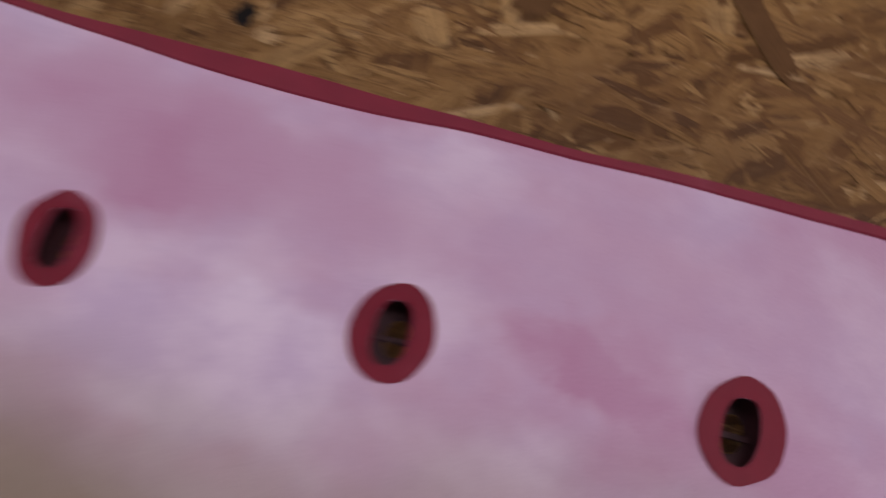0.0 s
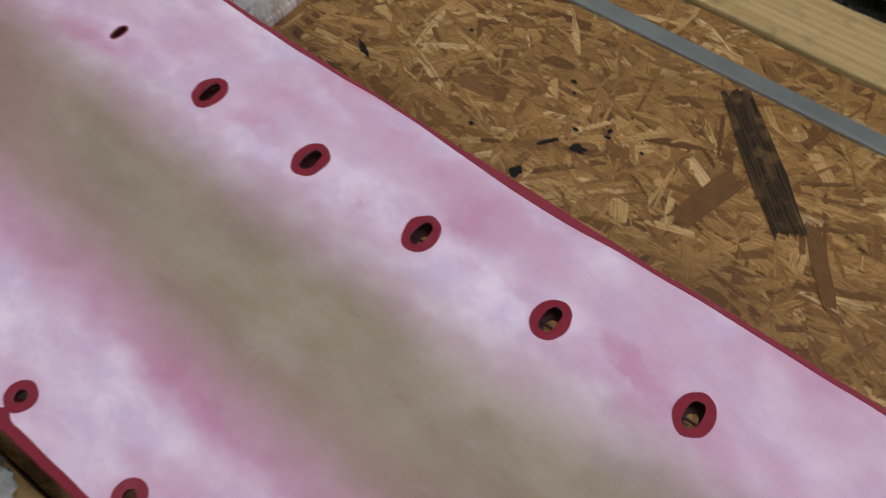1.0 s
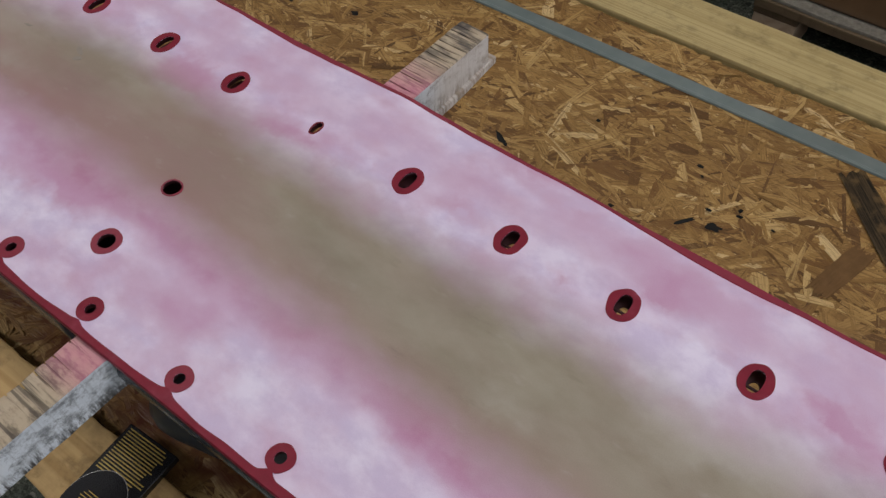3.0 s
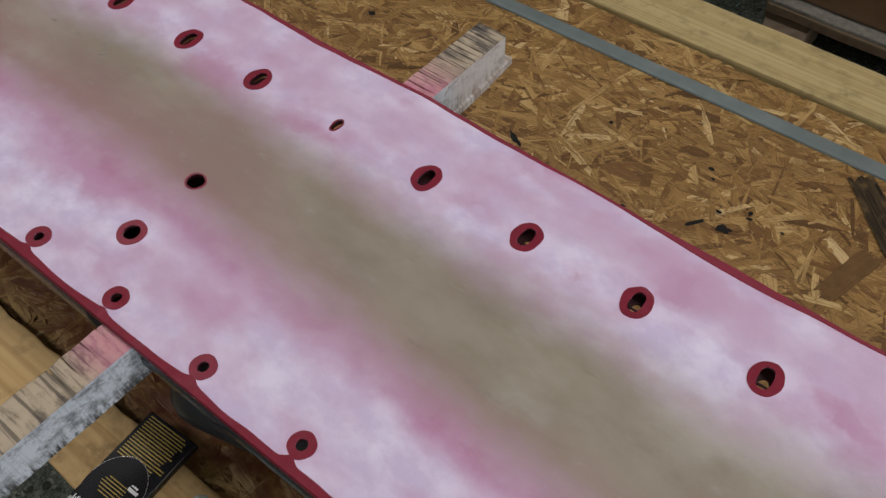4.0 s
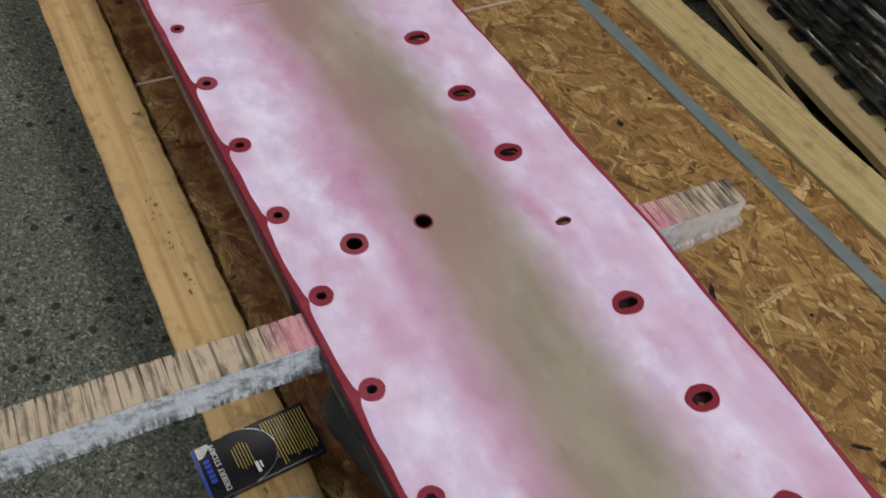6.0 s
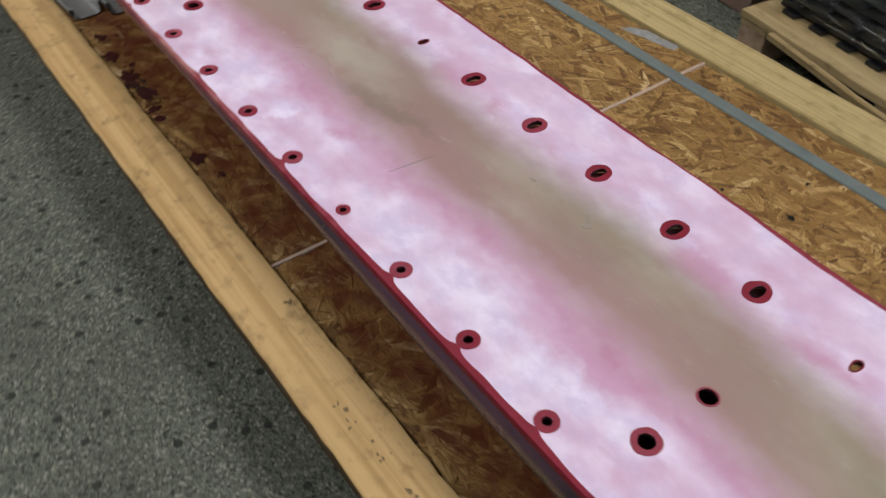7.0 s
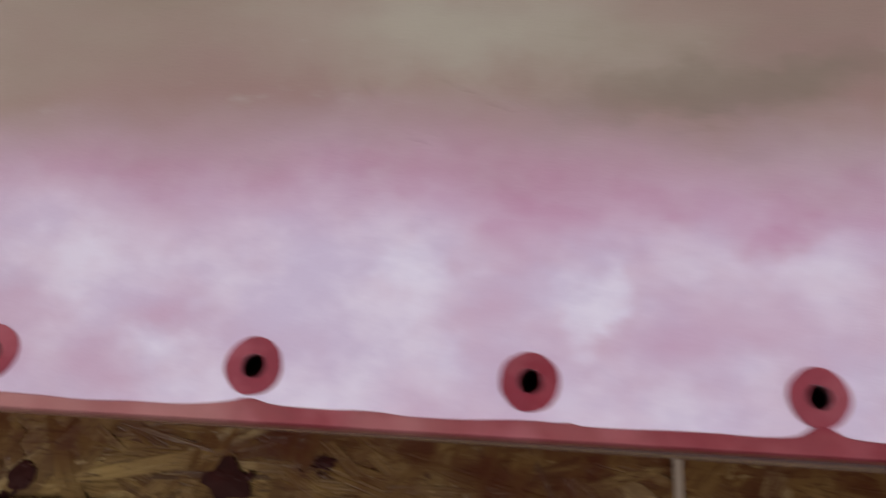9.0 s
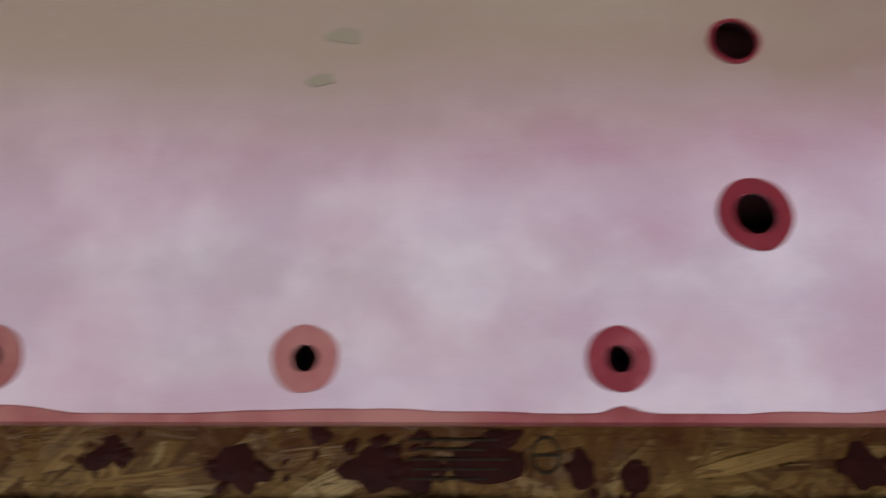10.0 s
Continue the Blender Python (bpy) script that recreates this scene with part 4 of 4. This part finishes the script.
    under(part("edge_band", band(near, 1, near_width, 1), RED, None, "dark red strip of bare base coat"), panel)
    under(part("edge_band", band(far, -1, far_width, 2), RED, None, "dark red strip of bare base coat"), panel)

    def lip(x0, x1, steps=60, tall=1.0):
        """The turned-down flange under the near edge: a rounded dark face below a narrow gap."""
        bm = bmesh.new()
        prev = None
        for i in range(steps + 1):
            x = x0 + (x1 - x0) * i / steps
            t = max(0.0, min(1.0, (x + 0.9) / 0.6))
            rz, ry = (0.012 + 0.010 * t) * tall, 0.009
            cy, cz = -0.0235 + ry + 0.0012 - 0.0024 * t, -THICK - 0.0004 - 0.004 * t - rz
            row = [bm.verts.new((x, cy + ry * math.cos(a), cz + rz * math.sin(a))) for a in [2 * math.pi * j / 24 for j in range(24)]]
            if prev:
                for j in range(24):
                    bm.faces.new((prev[j], row[j], row[(j + 1) % 24], prev[(j + 1) % 24]))
            else:
                bm.faces.new(row)
            prev = row
        bm.faces.new(prev)
        bmesh.ops.recalc_face_normals(bm, faces=bm.faces[:])
        return bm

    under(part("rolled_lip", lip(PX0 + 0.02, -0.012, 110), LIP, None, "dark glossy rolled lip with purple overspray", True), panel)
    under(part("rolled_lip", lip(0.055, PX1, 60, 0.75), LIP, None, "dark grey glossy rolled lip", True), panel)
    # unseen dark plate, added so that the near holes show only shade
    under(part("inner_plate", box((-2.1, -0.008, -0.046), (-0.014, 0.215, -0.043), 0.0005), HOLE_WALL_SHADE), panel)
    return panel


sprayed_panel()


def batten():
    """A sawn square batten with saw cuts across its top, grimy above and whitewashed on its side."""
    rng = random.Random(4)
    L0, L1, W, H = -0.328, 0.534, 0.042, 0.052
    bm = bmesh.new()
    ys, y = [], L0
    cuts = []
    while y < L1 - 0.006:
        ys.append((y, 0))
        gap = (rng.uniform(0.004, 0.012) if rng.random() < 0.55 else rng.uniform(0.012, 0.040)) if y < 0.38 else rng.uniform(0.005, 0.010)
        y += gap
        if y < L1 - 0.008:
            deep = rng.choice((0.0015, 0.003, 0.005, 0.007))
            wide = rng.uniform(0.0008, 0.0022)
            ys += [(y, 0), (y + 0.0003, deep), (y + 0.0003 + wide, deep), (y + 0.0006 + wide, 0)]
            y += 0.0006 + wide
    ys.append((L1, 0))
    prev = None
    for y, deep in ys:
        n1, n2 = noise.noise(Vector((y * 40, 1, 1))), noise.noise(Vector((y * 40, 5, 1)))
        top = H - deep * 0.7 + 0.0008 * n1
        row = [bm.verts.new(c) for c in ((0.0 + 0.002 * n2, y, 0), (0.0 + 0.0025 * n2 + deep * 0.9, y, top - 0.0015), (0.0018 + 0.0025 * n2 + deep * 0.9, y, top),
                                         (W - 0.0015, y, H + 0.0006 * n2), (W + 0.0006 * n1, y, H - 0.0015), (W + 0.001 * n2, y, 0))]
        if prev:
            for j in range(6):
                f = bm.faces.new((prev[j], row[j], row[(j + 1) % 6], prev[(j + 1) % 6]))
                f.material_index = 0 if j in (1, 2, 3) else 1
        else:
            bm.faces.new(row).material_index = 1
        prev = row
    bm.faces.new(prev).material_index = 1
    bmesh.ops.recalc_face_normals(bm, faces=bm.faces[:])
    ob = thing("batten", "grimy sawn batten with saw cuts, carrying the sprayed panel", "batten", place=(0.006, 0, TOP - THICK - H), turn=-2.0)
    under(part("bar", bm, [BATTEN_TOP, BATTEN_SIDE]), ob)
    sp = box((W - 0.012, 0.36, -0.005), (W + 0.002, 0.552, 0.005), 0.002, jitter=0.005, cuts=14)
    under(part("splinter", sp, BATTEN_SIDE, None, "torn whitewashed splinter"), ob)
    return ob


batten()
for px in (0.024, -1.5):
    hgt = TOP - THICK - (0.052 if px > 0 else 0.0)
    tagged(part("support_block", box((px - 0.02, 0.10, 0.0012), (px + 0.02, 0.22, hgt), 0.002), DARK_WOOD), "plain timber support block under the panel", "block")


# ---- loose things by the near edge ----
def canister():
    """A dark canister lying under the panel, its rounded shoulder showing."""
    ob = thing("canister", "dark grey plastic canister lying on the strand board", "canister", place=(0.024, 0.017, 0.0012), turn=13.0)
    prof = [(0.0, 0.0), (0.0, 0.018), (0.004, 0.030), (0.012, 0.040), (0.024, 0.0465), (0.04, 0.049), (0.30, 0.049), (0.304, 0.046), (0.304, 0.0)]
    bm = bmesh.new()
    prev = None
    for x, r in prof:
        row = [bm.verts.new((x, r * math.cos(a), 0.049 + r * math.sin(a))) for a in [2 * math.pi * j / 40 for j in range(40)]]
        if prev:
            for j in range(40):
                bm.faces.new((prev[j], row[j], row[(j + 1) % 40], prev[(j + 1) % 40]))
        prev = row
    bmesh.ops.remove_doubles(bm, verts=bm.verts[:], dist=1e-5)
    bmesh.ops.recalc_face_normals(bm, faces=bm.faces[:])
    under(part("body", bm, GREY_PLASTIC, None, "", True), ob)
    under(part("cap", box((0.3045, -0.02, 0.029), (0.33, 0.02, 0.069), 0.004), BLACK_PLASTIC), ob)
    return ob



def carton():
    """A flat black printed pack with a round printed card over one end."""
    ob = thing("printed_pack", "flat black printed pack with mustard print, lying on the edge timber", "pack", place=(0.056, -0.095, 0.0205), turn=CARTON_TURN)
    ob.scale = (0.93, 0.93, 1.0)
    under(part("sleeve", box((-0.036, -0.068, 0), (0.036, 0.068, 0.009), 0.0015), CARD_BLACK), ob)
    under(part("end_flap", box((-0.036, -0.0705, 0.001), (0.036, -0.0675, 0.0088), 0.0006), BLUE_INK, None, "blue end flap"), ob)
    disc = outline_plate([(x, y) for x, y in blob(0, -0.024, 0.0358, 0.043, 40, 0.0)], [], 0.0092, 0.0106)
    card = under(part("round_card", disc, CARD_BLACK, None, "glossy black round card"), ob)
    arc = [math.radians(8 + 164 * j / 30) for j in range(31)]
    curve = [(0.0359 * math.cos(u), -0.024 + 0.0431 * math.sin(u)) for u in arc] + [(0.0354 * math.cos(u), -0.024 + 0.0425 * math.sin(u)) for u in reversed(arc)]
    under(part("card_rim", outline_plate(curve, [], 0.0100, 0.0110), SILVER), card)
    rng = random.Random(2)
    for i in range(15):
        y = 0.012 + 0.0036 * i
        under(part("print_line", box((-0.031, y, 0.0089), (0.031 - 0.012 * rng.random(), y + 0.0013, 0.0093), 0), YELLOW_INK), ob)
    for i in range(6):
        y = -0.030 + 0.0036 * i
        under(part("print_line", box((-0.020 + 0.006 * rng.random(), y, 0.0105), (0.016 - 0.006 * rng.random(), y + 0.0010, 0.0109), 0), YELLOW_INK), card)
    bm = bmesh.new()
    box((0.012, -0.012, 0.0105), (0.026, -0.008, 0.0109), 0, bm)
    box((0.013, -0.0065, 0.0105), (0.022, -0.0045, 0.0109), 0, bm)
    under(part("emblem", bm, WHITE_INK), card)
    bm = bmesh.new()
    for i in range(5):
        box((-0.016 + 0.0065 * i, -0.0632, 0.0105), (-0.0112 + 0.0065 * i, -0.0562, 0.0109), 0.0003, bm)
    under(part("emblem", bm, BLUE_INK), card)
    under(part("sticker", box((-0.035, -0.066, 0.0088), (-0.020, -0.050, 0.0094), 0.0002), SILVER, None, "silver foil sticker"), ob)
    data = bpy.data.curves.new("lettering", "FONT")
    data.body, data.size, data.extrude, data.align_x = "DESERT STORM", 0.0088, 0.0002, "CENTER"
    data.materials.append(WHITE_INK)
    txt = new("lettering", data)
    txt.matrix_basis = pose(0.0, -0.0455, 0.0109, 0, 0, 180)
    under(txt, card)
    return ob


CARTON_TURN = 3.0
canister()
carton()


def rag_cloth():
    m = Mat("stained_white_rag", 0.75, 0, 0.35)
    p = m.coord()
    c = m.mix(m.noise(p, 40, 4, 0.6), (0.20, 0.23, 0.21), (0.52, 0.54, 0.52))
    c = m.mix(m.math("MULTIPLY", m.step(m.noise(p, 26, 4, 0.6, 0.8), 0.50, 0.64), 0.75), c, (0.17, 0.19, 0.14))
    c = m.mix(m.math("MULTIPLY", m.step(m.noise(m.scaled(p, (1, 1, 1), (3, 5, 1)), 34, 3, 0.6, 0.8), 0.60, 0.70), 0.6), c, (0.40, 0.13, 0.17))
    m.colour(c).bump(m.noise(p, 120, 4, 0.6), 0.4, 0.003)
    return m.m


def rag():
    """A rag crushed into sharp folds."""
    bm = bmesh.new()
    bmesh.ops.create_icosphere(bm, subdivisions=6, radius=1.0)
    for v in bm.verts:
        d = v.co.normalized()
        q = d + Vector((noise.noise(d * 2 + Vector((1, 4, 2))), noise.noise(d * 2 + Vector((6, 1, 3))), noise.noise(d * 2))) * 0.45
        ridge = 0.24 * (1 - 2.2 * abs(noise.noise(q * 1.05))) + 0.10 * (1 - 2.2 * abs(noise.noise(q * 2.1 + Vector((3, 1, 2))))) + 0.02 * (1 - 2 * abs(noise.noise(q * 5)))
        r = 0.72 + ridge
        v.co = Vector((d.x * r * 0.046, d.y * r * 0.036, max(-0.001, d.z * r * 0.032 + 0.012)))
    ob = part("crumpled_rag", bm, rag_cloth(), None, "", True)
    ob.matrix_basis = pose(0.166, -0.088, 0.020, 0, 0, 20)
    return tagged(ob, "crumpled stained white rag on the edge timber", "rag")


rag()


def metal_channel(place, turn, width, length):
    """A bright folded metal channel with rolled rims, lying on the board."""
    bm = bmesh.new()
    h = width * 0.32
    prof = [(-0.5 * width, h), (-0.5 * width + 0.004, h + 0.003), (-0.5 * width + 0.007, h - 0.002), (-0.42 * width, 0.004), (-0.30 * width, 0.0015), (0.30 * width, 0.0015), (0.42 * width, 0.004),
            (0.5 * width - 0.007, h - 0.002), (0.5 * width - 0.004, h + 0.003), (0.5 * width, h), (0.43 * width, 0.0), (-0.43 * width, 0.0)]
    prev = None
    for i in range(9):
        t = i / 8
        x = -length * t
        row = [bm.verts.new((x + (0.014 * (1 - abs(2 * y / width) ** 2) if i == 0 else 0.0), y, z)) for y, z in prof]
        if prev:
            for j in range(len(prof)):
                q = (j + 1) % len(prof)
                bm.faces.new((prev[j], row[j], row[q], prev[q]))
        prev = row
    bmesh.ops.recalc_face_normals(bm, faces=bm.faces[:])
    ob = part("metal_channel", bm, CHROME, None, "", True)
    ob.matrix_basis = pose(*place, 0, 0, turn)
    return tagged(ob, "bright folded metal channel lying on the strand board", "metal channel", "metal channels at the deck's end")


metal_channel((-1.435, -0.012, 0.0015), 4.0, 0.062, 0.4)
metal_channel((-1.415, 0.058, 0.0015), 1.0, 0.070, 0.4)


# ---- beyond the deck: pallets and their loads ----
def pallet(name, place, turn, length, depth, wood, label, boards=5):
    """Deck boards over stretchers and blocks, in its own coordinates: x along the front, y away."""
    ob = thing(name, label, "pallet", "pallets beyond the deck", place, turn)
    bw = depth / (boards + (boards - 1) * 0.25)
    for i in range(boards):
        y = i * bw * 1.25
        under(part("deck_board", box((0, y, 0.088), (length, y + bw, 0.106), 0.002, jitter=0.002, cuts=24), wood), ob)
    for x in (0.0, length / 2 - 0.04, length - 0.082):
        under(part("stretcher", box((x + 0.001, 0.004, 0.074), (x + 0.081, depth - 0.004, 0.0875), 0.002, jitter=0.0015, cuts=6), wood), ob)
        for y in (0.006, depth / 2 - 0.05, depth - 0.106):
            under(part("block", box((x + 0.003, y, 0.0), (x + 0.079, y + 0.1, 0.0735), 0.003, jitter=0.0015, cuts=3), BLOCK_WOOD), ob)
    return ob


first_pallet = pallet("pallet", (-0.786, 1.196, GROUND), -8.0, 0.83, 0.9, PALLET_WOOD, "pale pine pallet with a split front board")
second_pallet = pallet("pallet", (0.20, 1.125, GROUND), -0.5, 1.1, 0.9, DARK_WOOD, "old dark brown pallet beside the deck")


def pallet_splinter():
    """A long splinter torn off the front board."""
    sp = under(part("torn_splinter", box((0.0, -0.013, -0.008), (0.62, 0.002, 0.006), 0.002, jitter=0.003, cuts=20), PALLET_WOOD), first_pallet)
    sp.matrix_basis = pose(0.10, -0.004, 0.095, 0, 2, -2.2)


pallet_splinter()


def black_stack():
    """Stacked black moulded trays with toothed rims, wrapped in clear film."""
    base = pose(-0.786, 1.196, GROUND, 0, 0, -8.0)
    N, H = 40, 0.024
    z0 = GROUND + 0.1065
    first = None
    for k in range(N):
        p = base @ Vector((0.035 - 0.0012 * k + 0.004 * noise.noise(Vector((k, 1, 1))), 0.078 + 0.004 * noise.noise(Vector((k, 3, 1))), 0))
        m = pose(p.x, p.y, z0 + k * H, 0, 0, -8.0 + 0.4 * noise.noise(Vector((k, 7, 1))))
        if first is None:
            first = thing("moulded_tray", "black moulded plastic tray in a wrapped stack on a pallet", "tray", "stack of black trays")
            first.matrix_basis = m
            under(part("tray_plate", box((0, 0, 0.010), (0.795, 0.72, 0.0225), 0.003), BLACK_PLASTIC), first)
            feet = [(0.02 + 0.0765 * i, -0.014, 0.036, 0.044) for i in range(10)] + [(-0.010, 0.012 + 0.0765 * i, 0.040, 0.036) for i in range(9)]
            for fx, fy, fw, fd in feet:
                under(part("foot", box((fx, fy, 0.0), (fx + fw, fy + fd, 0.0098), 0.0015), BLACK_PLASTIC), first)
        else:
            copy_thing(first, m)
    bm = bmesh.new()
    w, d, h = 0.835, 0.76, N * H + 0.004
    loop = []
    per = [(-0.018, -0.018), (w - 0.02, -0.018), (w - 0.02, d - 0.02), (-0.018, d - 0.02)]
    pts = []
    for (ax, ay), (bx, by) in zip(per, per[1:] + per[:1]):
        pts += [(ax + (bx - ax) * i / 40, ay + (by - ay) * i / 40) for i in range(40)]
    for j in range(49):
        z = 0.03 + (h - 0.03) * j / 48
        row = []
        for x, y in pts:
            q = Vector((x * 4, y * 4, z * 22))
            s = 0.006 * noise.noise(q) + 0.003 * noise.noise(q * 3)
            row.append(bm.verts.new((x - 0.05 * z + s * (-1 if x < 0 else 1 if x > 0.7 else 0), y + s * (-1 if y < 0 else 1), z)))
        loop.append(row)
    for a, b in zip(loop, loop[1:]):
        for i in range(len(pts)):
            k = (i + 1) % len(pts)
            bm.faces.new((a[i], a[k], b[k], b[i]))
    p = base @ Vector((0.035, 0.078, 0))
    ob = part("stretch_film", bm, FILM, None, "", True)
    ob.matrix_basis = pose(p.x, p.y, z0, 0, 0, -8.0)
    tagged(ob, "clear stretch film wrapped round the black trays", "plastic film")


black_stack()


def film_tail():
    """A twisted tail of film hanging down from the load, gathered to a point."""
    bm = bmesh.new()
    prev = None
    n, m = 90, 60
    for i in range(m + 1):
        t = i / m
        cx, cy, cz = 0.160 + 0.10 * t ** 1.3, 1.082 + 0.07 * t, -0.076 + 0.34 * t
        rad = 0.004 + 0.052 * min(1.0, t / 0.40) ** 1.2 + 0.01 * t
        row = []
        for j in range(n):
            a = 2 * math.pi * j / n
            q = Vector((math.cos(a + 1.4 * t) * 2.2, math.sin(a + 1.4 * t) * 2.2, 1.6 * t))
            r = rad * (0.85 + 0.45 * noise.noise(q * 1.3) + 0.30 * noise.noise(q * 3.1) + 0.12 * noise.noise(Vector((q.x * 6, q.y * 6, t * 14))))
            row.append(bm.verts.new((cx + r * math.cos(a), cy + 0.7 * r * math.sin(a), cz)))
        if prev:
            for j in range(n):
                k = (j + 1) % n
                bm.faces.new((prev[j], prev[k], row[k], row[j]))
        prev = row
    ob = part("film_tail", bm, FILM_CRUMPLED, None, "", True)
    return tagged(ob, "twisted clear film tail hanging off the brown load", "plastic film")


def tie_wire():
    """A loop of dark wire on the floor."""
    data = bpy.data.curves.new("tie_wire", "CURVE")
    data.dimensions, data.bevel_depth, data.bevel_resolution = "3D", 0.0014, 2
    spline = data.splines.new("POLY")
    spline.points.add(70)
    for i in range(71):
        a = 4.1 * math.pi * i / 70
        r = 0.045 + 0.012 * math.sin(a * 0.37) + 0.006 * noise.noise(Vector((i * 0.1, 2, 2)))
        spline.points[i].co = (0.195 + 1.4 * r * math.cos(a), 1.085 + 0.55 * r * math.sin(a), GROUND + 0.002 + 0.00012 * i, 1)
    data.materials.append(BLACK_PLASTIC)
    return tagged(new("tie_wire", data), "loop of thin dark tie wire on the concrete", "wire")


tie_wire()
film_tail()
tagged(part("corrugated_sheet", box((0.205, 1.128, GROUND + 0.1068), (1.3, 2.0, GROUND + 0.1125), 0.001, jitter=0.003, cuts=60), CORRUGATED), "torn corrugated cardboard sheet on the old pallet", "cardboard sheet")
load = thing("wrapped_load", "brown load under shiny film on the old pallet", "load", place=(0.235, 1.150, GROUND + 0.1145))
for k in range(7):
    under(part("brown_layer", box((0.004 * (k % 2), 0.003 * (k % 2), 0.145 * k), (1.05, 0.80, 0.145 * k + 0.143), 0.006, jitter=0.003, cuts=14), BROWN_WRAP), load)
tagged(part("cardboard_box", box((-1.65, 1.35, GROUND), (-0.86, 2.1, 0.30), 0.006, jitter=0.004, cuts=8), CARDBOARD), "plain brown cardboard box on the concrete floor", "box")
